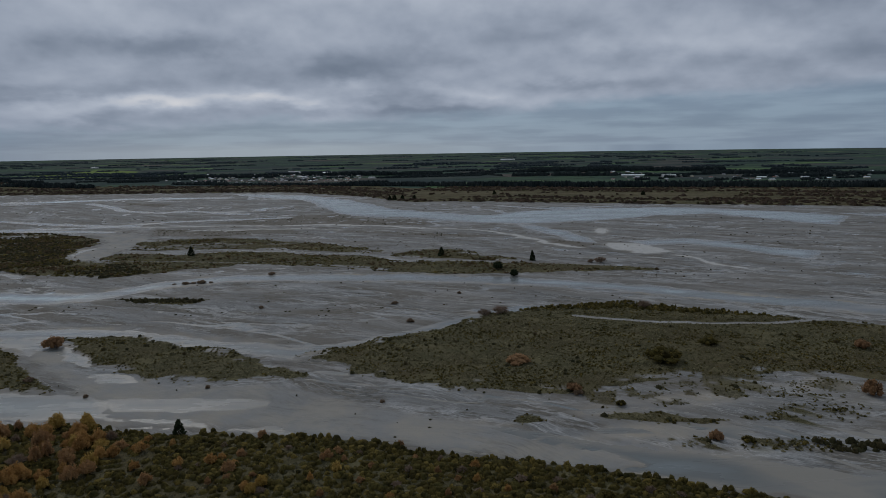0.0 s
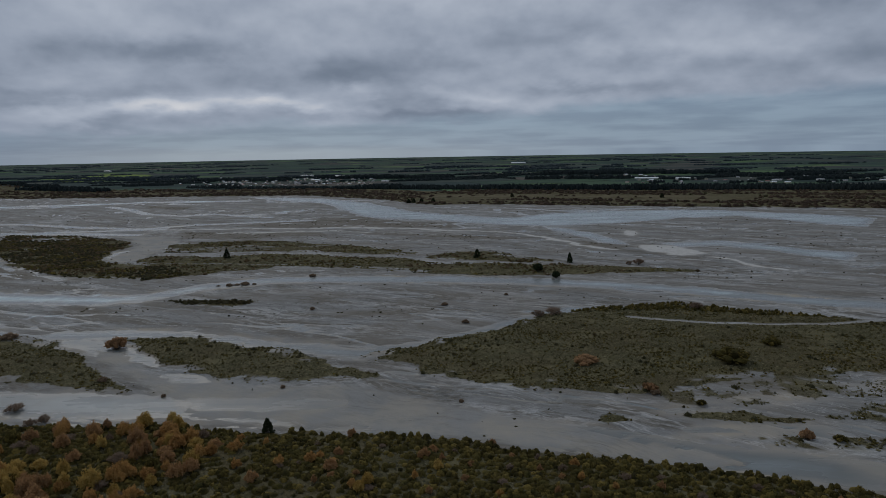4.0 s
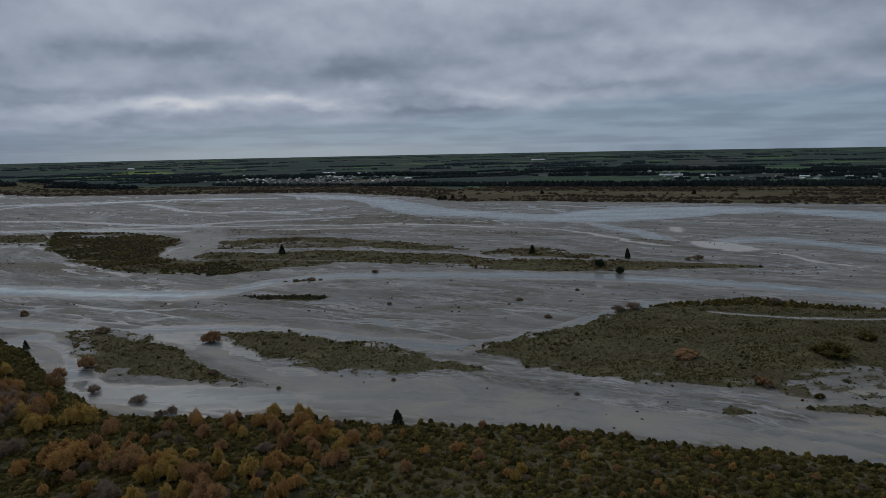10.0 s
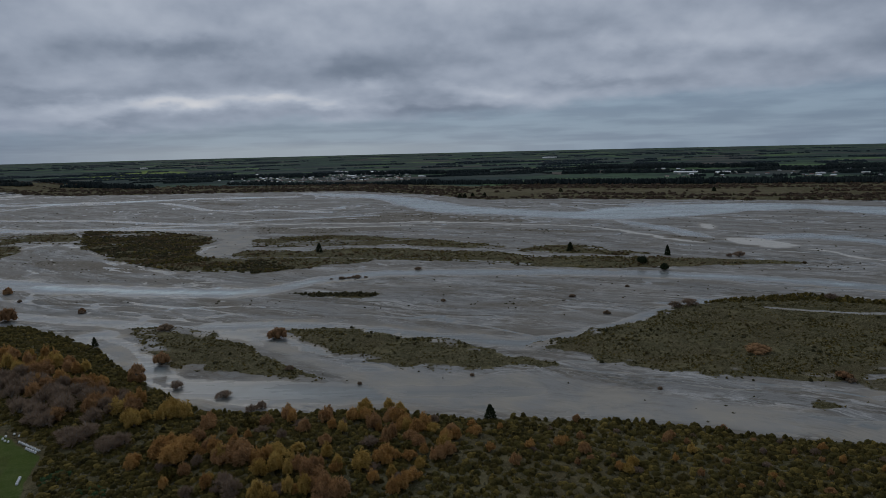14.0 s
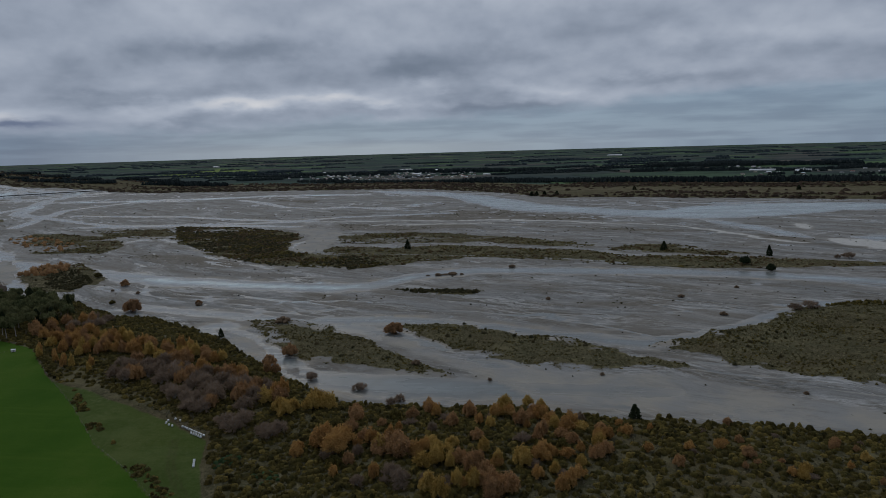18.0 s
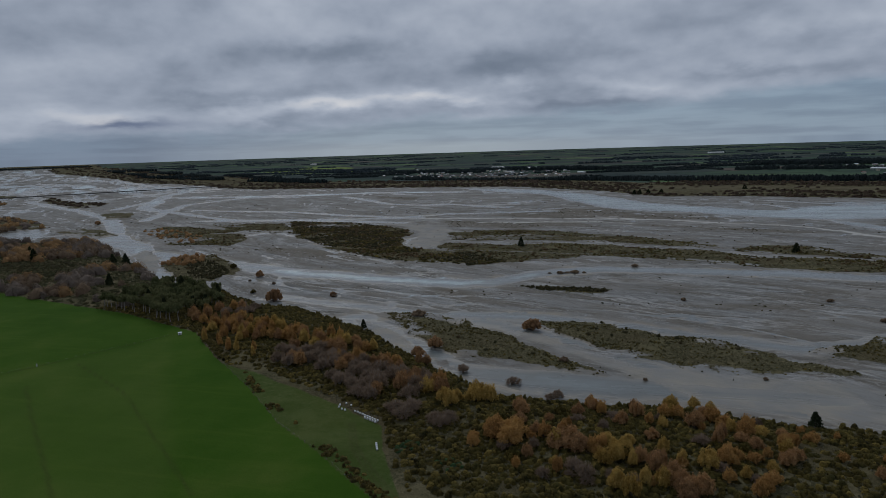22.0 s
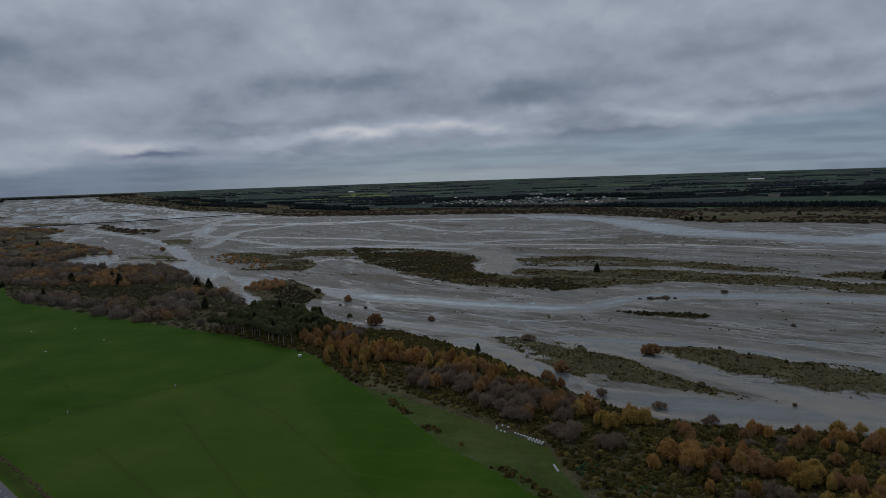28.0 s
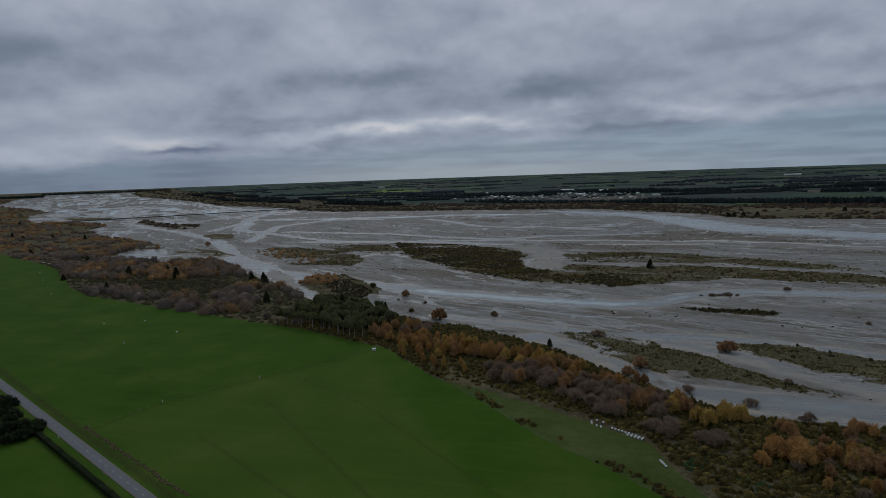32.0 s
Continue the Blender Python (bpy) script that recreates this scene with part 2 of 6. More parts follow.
def ground_material():
    m, nt, b = kit("ground", 1.0, 0.04)
    at = nt.nodes.new("ShaderNodeAttribute")
    at.attribute_name = "cover"
    sp = nt.nodes.new("ShaderNodeSeparateColor")
    nt.links.new(at.outputs["Color"], sp.inputs[0])
    veg, pasture, farm, damp = sp.outputs[0], sp.outputs[1], sp.outputs[2], at.outputs["Alpha"]
    v = mapped(nt)
    fl = nt.nodes.new("ShaderNodeAttribute")
    fl.attribute_name = "flow"
    flow = fl.outputs["Vector"]
    # gravel: grey shingle, paler silt streaks, brown damp patches
    grain = noisy(nt, v, 1.1, 5.0, 0.7)
    streak = sums(nt, "ADD", sums(nt, "MULTIPLY", noisy(nt, flow, 1.0, 7.0, 0.66), 0.55), sums(nt, "MULTIPLY", noisy(nt, flow, 4.7, 7.0, 0.7), 0.45))
    g1 = ramped(nt, streak, [(0.33, (0.105, 0.098, 0.082)), (0.42, (0.178, 0.174, 0.158)), (0.50, (0.235, 0.236, 0.224)), (0.57, (0.315, 0.315, 0.298)), (0.66, (0.50, 0.48, 0.44))])
    bars = sums(nt, "ADD", sums(nt, "MULTIPLY", noisy(nt, flow, 1.3, 4.0, 0.6), 0.6), sums(nt, "MULTIPLY", noisy(nt, flow, 9.0, 5.0, 0.7), 0.4))
    g1 = mixed(nt, ramped(nt, bars, [(0.485, 0.0), (0.545, 0.85)]), g1, ramped(nt, noisy(nt, flow, 16.0, 4.0, 0.7), [(0.4, (0.090, 0.078, 0.058)), (0.62, (0.185, 0.165, 0.130))]))
    scarp = sums(nt, "ABSOLUTE", sums(nt, "SUBTRACT", noisy(nt, flow, 2.6, 6.0, 0.6), 0.5), 0.0)
    g1 = mixed(nt, sums(nt, "MULTIPLY", ramped(nt, scarp, [(0.0, 0.8), (0.022, 0.0)]), ramped(nt, noisy(nt, flow, 0.7, 2.0), [(0.42, 0.0), (0.55, 1.0)])), g1, (0.085, 0.085, 0.075))
    # pale silt lines; on the wide reach the colour imitates sky-bright water
    silt = sums(nt, "ABSOLUTE", sums(nt, "SUBTRACT", noisy(nt, flow, 1.5, 5.0, 0.6), 0.47), 0.0)
    g1 = mixed(nt, sums(nt, "MULTIPLY", ramped(nt, silt, [(0.0, 0.75), (0.03, 0.0)]), ramped(nt, noisy(nt, flow, 0.5, 2.0), [(0.45, 0.0), (0.55, 1.0)])), g1, (0.46, 0.455, 0.43))
    g1 = mixed(nt, sums(nt, "MULTIPLY", ramped(nt, grain, [(0.35, 1.0), (0.6, 0.0)]), 0.35), g1, (0.11, 0.11, 0.11))
    g1 = mixed(nt, damp, g1, mixed(nt, ramped(nt, noisy(nt, v, 0.03, 3.0), [(0.4, 0.0), (0.6, 1.0)]), (0.33, 0.295, 0.235), (0.24, 0.235, 0.22)))
    thread = sums(nt, "ABSOLUTE", sums(nt, "SUBTRACT", noisy(nt, flow, 7.5, 5.0, 0.6), 0.5), 0.0)
    g1 = mixed(nt, sums(nt, "MULTIPLY", ramped(nt, thread, [(0.0, 0.55), (0.014, 0.0)]), ramped(nt, noisy(nt, flow, 1.9, 2.0), [(0.54, 0.0), (0.62, 1.0)])), g1, (0.075, 0.072, 0.062))
    wash = sums(nt, "ABSOLUTE", sums(nt, "SUBTRACT", noisy(nt, flow, 5.2, 4.0, 0.55), 0.46), 0.0)
    g1 = mixed(nt, sums(nt, "MULTIPLY", ramped(nt, wash, [(0.0, 0.7), (0.018, 0.0)]), ramped(nt, noisy(nt, flow, 1.1, 2.0), [(0.48, 0.0), (0.58, 1.0)])), g1, (0.42, 0.41, 0.38))
    g1 = mixed(nt, ramped(nt, noisy(nt, v, 0.22, 6.0, 0.8), [(0.60, 0.0), (0.66, 0.6)]), g1, (0.085, 0.078, 0.062))
    bd = nt.nodes.new("ShaderNodeAttribute")
    bd.attribute_name = "bed"
    bp = nt.nodes.new("ShaderNodeSeparateColor")
    nt.links.new(bd.outputs["Color"], bp.inputs[0])
    pale, dry, tan, crop = bp.outputs[0], bp.outputs[1], bp.outputs[2], bd.outputs["Alpha"]
    mottle = noisy(nt, flow, 12.0, 5.0, 0.7)
    broad = noisy(nt, flow, 0.9, 4.0, 0.55)
    g1 = mixed(nt, ramped(nt, broad, [(0.46, 0.0), (0.58, 0.5)]), g1, (0.185, 0.170, 0.145))
    g1 = mixed(nt, 1.0, g1, (0.965, 0.96, 0.965), "MULTIPLY")
    g1 = mixed(nt, sums(nt, "MULTIPLY", dry, ramped(nt, mottle, [(0.35, 0.95), (0.65, 0.45)])), g1, ramped(nt, noisy(nt, flow, 20.0, 5.0, 0.7), [(0.38, (0.062, 0.052, 0.036)), (0.62, (0.165, 0.140, 0.105))]))
    silted = mixed(nt, ramped(nt, pale, [(0.6, 0.0), (0.9, 1.0)]), ramped(nt, noisy(nt, v, 0.035, 4.0), [(0.4, (0.285, 0.264, 0.224)), (0.6, (0.235, 0.232, 0.218))]), (0.50, 0.485, 0.45))
    g1 = mixed(nt, sums(nt, "MULTIPLY", ramped(nt, pale, [(0.0, 0.0), (0.55, 1.0)]), ramped(nt, mottle, [(0.35, 0.45), (0.55, 0.9)])), g1, silted)
    # dry grass, moss and litter under the scrub
    s1 = ramped(nt, noisy(nt, v, 0.35, 6.0, 0.75), [(0.34, (0.022, 0.022, 0.010)), (0.46, (0.056, 0.052, 0.026)), (0.56, (0.100, 0.088, 0.050)), (0.70, (0.20, 0.170, 0.10))])
    s1 = mixed(nt, ramped(nt, noisy(nt, v, 0.06, 4.0), [(0.45, 0.0), (0.65, 0.7)]), s1, (0.054, 0.051, 0.022))
    s1 = mixed(nt, ramped(nt, noisy(nt, v, 0.011, 3.0), [(0.45, 0.0), (0.6, 0.5)]), s1, (0.066, 0.046, 0.022))
    s1 = mixed(nt, ramped(nt, noisy(nt, mapped(nt, 1, 1.6, 1, 10), 0.03, 4.0), [(0.5, 0.0), (0.62, 0.7)]), s1, (0.135, 0.118, 0.062))
    s1 = mixed(nt, ramped(nt, noisy(nt, v, 1.9, 5.0, 0.75), [(0.38, 0.55), (0.50, 0.0)]), s1, (0.028, 0.029, 0.013))
    s1 = mixed(nt, ramped(nt, noisy(nt, v, 2.3, 4.0, 0.75), [(0.52, 0.0), (0.66, 0.6)]), s1, (0.21, 0.185, 0.115))
    s1 = mixed(nt, sums(nt, "MULTIPLY", tan, 0.8), s1, ramped(nt, noisy(nt, v, 0.05, 4.0), [(0.4, (0.095, 0.080, 0.048)), (0.6, (0.140, 0.118, 0.070))]))
    # pasture with mown lanes, worn patches and clover
    p1 = ramped(nt, noisy(nt, v, 0.02, 5.0, 0.6), [(0.3, (0.030, 0.074, 0.006)), (0.52, (0.042, 0.090, 0.009)), (0.72, (0.066, 0.106, 0.016))])
    p1 = mixed(nt, ramped(nt, noisy(nt, v, 1.6, 4.0, 0.7), [(0.35, 0.30), (0.6, 0.0)]), p1, (0.018, 0.050, 0.003))
    p1 = mixed(nt, ramped(nt, noisy(nt, mapped(nt, 0.012, 0.16, 0.1, 24), 1.0, 3.0), [(0.55, 0.0), (0.72, 0.35)]), p1, (0.066, 0.108, 0.014))
    p1 = mixed(nt, sums(nt, "SUBTRACT", 1.0, veg), p1, (0.085, 0.118, 0.026))
    p1 = mixed(nt, sums(nt, "MULTIPLY", damp, 0.85), p1, mixed(nt, ramped(nt, grain, [(0.4, 0.0), (0.6, 1.0)]), (0.020, 0.036, 0.006), (0.060, 0.062, 0.018)))
    # far farmland in paddocks; bluish tones carry painted distance haze
    pl = nt.nodes.new("ShaderNodeAttribute")
    pl.attribute_name = "plain"
    turn = nt.nodes.new("ShaderNodeMapping")
    turn.inputs["Rotation"].default_value = (0, 0, radians(-16))
    nt.links.new(pl.outputs["Vector"], turn.inputs["Vector"])
    br = nt.nodes.new("ShaderNodeTexBrick")
    br.inputs["Scale"].default_value, br.inputs["Brick Width"].default_value, br.inputs["Row Height"].default_value = 1.0, 620.0, 340.0
    br.inputs["Mortar Size"].default_value, br.inputs["Mortar Smooth"].default_value, br.inputs["Bias"].default_value = 9.0, 0.3, 0.0
    br.inputs["Color1"].default_value, br.inputs["Color2"].default_value, br.inputs["Mortar"].default_value = (0, 0, 0, 1), (1, 1, 1, 1), (0.5, 0.5, 0.5, 1)
    nt.links.new(turn.outputs[0], br.inputs["Vector"])
    f1 = ramped(nt, br.outputs["Color"], [(0.0, (0.040, 0.062, 0.052)), (0.22, (0.062, 0.100, 0.058)), (0.36, (0.042, 0.063, 0.056)), (0.52, (0.100, 0.090, 0.076)), (0.62, (0.045, 0.070, 0.056)), (0.80, (0.055, 0.088, 0.058)), (0.9, (0.085, 0.135, 0.062)), (1.0, (0.125, 0.175, 0.075))])
    f1 = mixed(nt, br.outputs["Fac"], f1, (0.018, 0.024, 0.016))
    f1 = mixed(nt, ramped(nt, noisy(nt, pl.outputs["Vector"], 0.0022, 5.0), [(0.44, 0.0), (0.58, 0.75)]), f1, (0.030, 0.044, 0.044))
    f1 = mixed(nt, sums(nt, "MULTIPLY", crop, 0.9), f1, (0.150, 0.200, 0.055))
    col = mixed(nt, ramped(nt, veg, [(0.35, 0.0), (0.65, 1.0)]), g1, s1)
    col = mixed(nt, ramped(nt, pasture, [(0.4, 0.0), (0.6, 1.0)]), col, p1)
    col = mixed(nt, ramped(nt, farm, [(0.4, 0.0), (0.6, 1.0)]), col, f1)
    nt.links.new(col, b.inputs["Base Color"])
    wet = sums(nt, "MULTIPLY", ramped(nt, veg, [(0.35, 1.0), (0.65, 0.0)]), ramped(nt, pasture, [(0.4, 1.0), (0.6, 0.0)]))
    nt.links.new(sums(nt, "ADD", sums(nt, "MULTIPLY", wet, 0.06), 0.04), b.inputs["Specular IOR Level"])
    nt.links.new(sums(nt, "SUBTRACT", 1.0, sums(nt, "MULTIPLY", wet, 0.14)), b.inputs["Roughness"])
    bumped(nt, b, sums(nt, "ADD", grain, sums(nt, "MULTIPLY", noisy(nt, flow, 7.0, 5.0, 0.65), 1.2)), 0.6, 0.3)
    return m


def water_material():
    m, nt, b = kit("river_water", 0.25, 0.4)
    b.inputs["IOR"].default_value = 1.33
    v = mapped(nt, 0.006, 0.03, 0.1, 10)
    at = nt.nodes.new("ShaderNodeAttribute")
    at.attribute_name = "depth"
    f = sums(nt, "ADD", at.outputs["Fac"], sums(nt, "MULTIPLY", sums(nt, "SUBTRACT", noisy(nt, v, 1.0, 6.0, 0.65), 0.5), 0.75))
    nt.links.new(ramped(nt, f, [(0.0, (0.215, 0.197, 0.160)), (0.11, (0.172, 0.166, 0.144)), (0.22, (0.128, 0.134, 0.124)), (0.36, (0.165, 0.184, 0.180)), (0.65, (0.34, 0.415, 0.415))]), b.inputs["Base Color"])
    nt.links.new(ramped(nt, noisy(nt, v, 2.2, 4.0), [(0.4, 0.20), (0.65, 0.36)]), b.inputs["Roughness"])
    bumped(nt, b, noisy(nt, mapped(nt, 0.35, 0.8, 1), 1.0, 4.0, 0.65), 0.10, 0.3)
    return m


M_GROUND, M_WATER = ground_material(), water_material()
M_GORSE = foliage("gorse_leaf", (0.018, 0.018, 0.008), (0.089, 0.080, 0.025), (0.243, 0.179, 0.049), per_thing=0.0)
M_TUSSOCK = foliage("tussock", (0.050, 0.050, 0.026), (0.165, 0.150, 0.080), (0.29, 0.25, 0.145), per_thing=0.0, patch_size=0.045)
M_DRYGRASS = foliage("dry_grass", (0.055, 0.054, 0.031), (0.145, 0.132, 0.080), (0.24, 0.21, 0.135), per_thing=0.0, patch_size=0.06)
M_FARSCRUB = foliage("far_scrub", (0.042, 0.031, 0.023), (0.088, 0.062, 0.042), (0.125, 0.086, 0.055), per_thing=0.0)
M_UNDER = foliage("glade_scrub", (0.041, 0.046, 0.022), (0.103, 0.103, 0.048), (0.155, 0.132, 0.067), per_thing=0.0)
M_SCRUB = foliage("dark_scrub", (0.030, 0.032, 0.016), (0.070, 0.068, 0.032), (0.105, 0.078, 0.038), per_thing=0.0)
M_ORANGE = foliage("willow_orange", (0.209, 0.116, 0.046), (0.451, 0.240, 0.084), (0.583, 0.352, 0.121))
M_GOLD = foliage("willow_gold", (0.220, 0.141, 0.040), (0.473, 0.303, 0.079), (0.594, 0.418, 0.132))
M_RUST = foliage("willow_rust", (0.196, 0.116, 0.063), (0.381, 0.218, 0.103), (0.493, 0.291, 0.129))
M_SHRUB = foliage("shrub_rust", (0.163, 0.093, 0.050), (0.318, 0.176, 0.086), (0.404, 0.241, 0.120))
M_TWIG = foliage("bare_twig", (0.140, 0.099, 0.067), (0.241, 0.174, 0.121), (0.336, 0.252, 0.185))
M_BROWN = foliage("brown_twig", (0.115, 0.083, 0.057), (0.224, 0.159, 0.106), (0.299, 0.213, 0.138))
M_OCHRE = foliage("ochre_willow", (0.184, 0.117, 0.062), (0.356, 0.213, 0.097), (0.460, 0.282, 0.127))
M_DIMRUST = foliage("dim_rust", (0.065, 0.048, 0.026), (0.130, 0.090, 0.046), (0.185, 0.125, 0.062), per_thing=0.0)
M_DIMTWIG = foliage("dim_twig", (0.120, 0.096, 0.077), (0.222, 0.178, 0.144), (0.300, 0.240, 0.192))
M_PINE = foliage("pine_needle", (0.012, 0.019, 0.010), (0.030, 0.042, 0.020), (0.048, 0.058, 0.028))
# pine belts: distance haze is put into both bluish colours, stronger in the first
M_HAZEPINE = foliage("hazed_pine_leaf", (0.036, 0.050, 0.056), (0.062, 0.080, 0.088), (0.082, 0.100, 0.104))
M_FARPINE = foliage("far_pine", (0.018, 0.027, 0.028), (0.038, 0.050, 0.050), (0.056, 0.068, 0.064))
M_GUM = foliage("gum_leaf", (0.045, 0.056, 0.024), (0.115, 0.132, 0.058), (0.20, 0.195, 0.092))
M_BARK = simple("bark", (0.05, 0.04, 0.032), (0.15, 0.125, 0.10), 2.0, bump=0.03)
M_PALEBARK = simple("pale_bark", (0.16, 0.14, 0.12), (0.34, 0.31, 0.28), 2.0, bump=0.02)


# ---- plan: banks, channels and islands, in metres ----
BANK = [(-4700, 3600), (-3950, 3130), (-3860, 2750), (-3800, 2600), (-3600, 2330), (-3400, 2280), (-3280, 2264), (-3080, 2195), (-3035, 2060), (-2870, 1910), (-2724, 1850), (-2560, 1890), (-2411, 1869), (-2319, 1780), (-2222, 1615), (-2072, 1498), (-1948, 1412), (-1708, 1312), (-1570, 1215), (-1545, 1040), (-1450, 950), (-1240, 938), (-1166, 943), (-916, 739), (-787, 632), (-673, 590),
        (-609, 550), (-565, 538), (-504, 502), (-457, 467), (-414, 424), (-382, 395), (-350, 367), (-320, 342), (-287, 345), (-225, 343),
        (-148, 331), (-94, 327), (-49, 320), (-9, 306), (30, 297), (82, 282), (139, 261), (300, 205), (900, 60), (5000, -700)]
FIELD = [(-4600, 2300), (-1672, 930), (-1422, 812), (-1205, 643), (-1103, 593), (-892, 531), (-711, 481), (-601, 433), (-548, 379), (-485, 322),
         (-438, 275), (-403, 249), (-374, 224), (-300, 165), (0, 60), (900, -160), (5000, -1000)]
STRIP = [(-598, 425), (-537, 374), (-480, 347), (-425, 319), (-379, 288), (-369, 259), (-359, 243), (-340, 205)]
FAR = [(-4700, 3950), (-3900, 3480), (-3658, 3364), (-3459, 3106), (-3249, 2951), (-2973, 2891), (-2704, 2795), (-2450, 2650), (-2245, 2643), (-2060, 2582), (-1898, 2490), (-1715, 2447), (-606, 2385), (-275, 2118), (-109, 1862), (185, 1807), (544, 1669), (1060, 1515), (1289, 1420), (2500, 900), (5000, -100)]
AXIS = [(-4600, 4000), (-2600, 2500), (-2000, 1950), (-1200, 1450), (-600, 1100), (0, 900), (500, 700), (1200, 450), (5000, -600)]
CHANNELS, ISLANDS, CUTS, POOLS, SILTS, BARS = [], [], [], [], [], []


def channel(half, *line):
    CHANNELS.append((half, list(line)))


def island(top, *outline):
    ISLANDS.append((top, list(outline)))


# running channels: half width, then the line
channel(17, (-300, 378), (-206, 370), (-131, 354), (-63, 344), (-4, 328), (32, 313), (87, 295), (138, 280), (202, 266), (420, 205))
channel(14, (-486, 510), (-449, 481), (-397, 432), (-360, 388), (-307, 370), (-245, 364))
channel(12, (-605, 582), (-470, 543), (-353, 507), (-293, 469), (-250, 431), (-212, 399), (-173, 374), (-110, 360))
channel(13, (-391, 536), (-289, 531), (-183, 494), (-118, 471), (-68, 488), (-24, 520), (32, 568), (77, 594))
channel(20, (-489, 678), (-383, 676), (-330, 738), (-259, 768), (-61, 757), (75, 730), (197, 690), (296, 631), (408, 570), (700, 470))
channel(26, (-1244, 1043), (-971, 833), (-800, 763), (-651, 714), (-530, 684), (-416, 671))
channel(4, (125, 563), (170, 541), (225, 529), (293, 520))
channel(26, (-2159, 2820), (-1905, 2097), (-1605, 1615), (-1460, 1521))
channel(22, (-2700, 2760), (-2500, 2640), (-2250, 2520), (-2001, 2542))
channel(18, (-2697, 2205), (-2391, 2394), (-2036, 2500))
channel(20, (-2311, 1880), (-1750, 1533), (-1447, 1304), (-1217, 1044), (-1038, 902), (-893, 747), (-799, 653))
channel(14, (-1460, 1521), (-1120, 1303), (-913, 1303), (-657, 1345))
channel(34, (-1490, 1025), (-1440, 1040), (-1395, 1000))
channel(10, (-1395, 1000), (-1330, 1040), (-1300, 1130))
channel(14, (-2853, 2050), (-2249, 1640), (-2133, 1709), (-2054, 1850), (-2043, 2309), (-1881, 2430))
channel(18, (-1683, 1586), (-1823, 2015), (-1678, 2128))
channel(16, (-1345, 1290), (-1540, 1721), (-1488, 1973), (-1278, 1994))
channel(7, (-926, 1023), (-890, 1101), (-816, 1040), (-683, 915), (-545, 790))
channel(4, (-110, 915), (-59, 873), (-7, 853), (79, 827))
channel(3.5, (83, 353), (123, 364), (159, 369), (219, 383), (260, 391))
channel(4, (84, 328), (127, 327), (175, 328), (239, 323), (320, 320))
channel(16, (-1174, 1284), (-1100, 1283), (-987, 1294), (-797, 1276), (-668, 1249))
channel(14, (-1382, 1549), (-1272, 1519), (-1037, 1480), (-856, 1394), (-709, 1350), (-607, 1421), (-483, 1446), (-369, 1476))
channel(34, (-1750, 2019), (-1633, 2015), (-1462, 2040), (-1205, 2091), (-1079, 2155), (-742, 2145))
channel(16, (-1114, 1983), (-949, 1812), (-850, 1692), (-776, 1662))
channel(14, (147, 1699), (271, 1589), (427, 1636), (625, 1659), (905, 1560))
channel(5, (-570, 954), (-585, 1010), (-560, 1080), (-600, 1160))
# islands: height, then the outline
island(1.2, (-112, 462), (-69, 497), (-14, 526), (38, 580), (94, 598), (176, 615), (267, 568), (376, 524), (480, 470), (400, 360), (289, 398), (234, 411), (175, 407), (112, 387), (88, 377), (39, 383), (-15, 400), (-59, 420))
island(1.0, (-322, 519), (-257, 516), (-173, 479), (-120, 442), (-96, 418), (-143, 414), (-187, 407), (-237, 431), (-275, 462))
island(1.0, (-466, 530), (-433, 537), (-348, 495), (-314, 450), (-260, 395), (-315, 405), (-382, 428), (-413, 464))
island(0.9, (-353, 664), (-250, 655), (-255, 630), (-305, 633))
island(1.0, (-1198, 1087), (-1199, 1181), (-1000, 1136), (-892, 1016), (-877, 916), (-998, 928))
island(1.1, (-865, 735), (-895, 802), (-845, 832), (-726, 715), (-719, 646), (-778, 650))
island(0.9, (-2406, 2068), (-2116, 1872), (-1885, 1806), (-1816, 1635), (-1911, 1640), (-2309, 1914))
island(0.8, (-1635, 1454), (-1563, 1501), (-1433, 1363), (-1483, 1323))
island(0.8, (-2869, 2038), (-2763, 2088), (-2572, 2084), (-2521, 2004), (-2676, 1952))
island(0.8, (-1391, 1132), (-1354, 1154), (-1210, 1044), (-1219, 993))
SPIT = [(-2498, 1709), (-2358, 1659), (-2136, 1553), (-1929, 1399), (-1744, 1312), (-1530, 1191), (-1478, 1139), (-1537, 1117), (-1523, 1060), (-1474, 991), (-1485, 935), (-1527, 933)]
island(1.6, *SPIT)
THICKET = [(-948, 1270), (-778, 1238), (-685, 1184), (-630, 1145), (-595, 1064), (-590, 1013), (-576, 955), (-544, 916), (-502, 897), (-443, 882), (-373, 807), (-409, 780), (-435, 771), (-485, 786),
           (-545, 802), (-587, 826), (-640, 864), (-688, 906), (-756, 974), (-809, 1038), (-847, 1087)]
island(1.3, *THICKET)
island(0.8, (-1110, 1232), (-995, 1233), (-930, 1262), (-847, 1090), (-906, 1101), (-1014, 1107))
island(1.1, (-516, 933), (-506, 964), (-413, 954), (-330, 978), (-237, 951), (-184, 934), (-100, 910), (-70, 873), (9, 869), (83, 848), (201, 819), (268, 784), (259, 773), (169, 774), (83, 767), (-7, 771), (-62, 783),
       (-104, 815), (-180, 839), (-276, 861), (-311, 834), (-348, 829), (-373, 807), (-409, 780), (-448, 806))
island(0.9, (-511, 1004), (-526, 1103), (-462, 1131), (-401, 1138), (-304, 1110), (-230, 1079), (-151, 1023), (-88, 973), (-98, 941), (-168, 960), (-241, 991), (-334, 1002), (-425, 994))
island(0.9, (-91, 924), (-62, 965), (-9, 970), (24, 960), (65, 907), (111, 868), (56, 865), (-20, 887), (-67, 901))
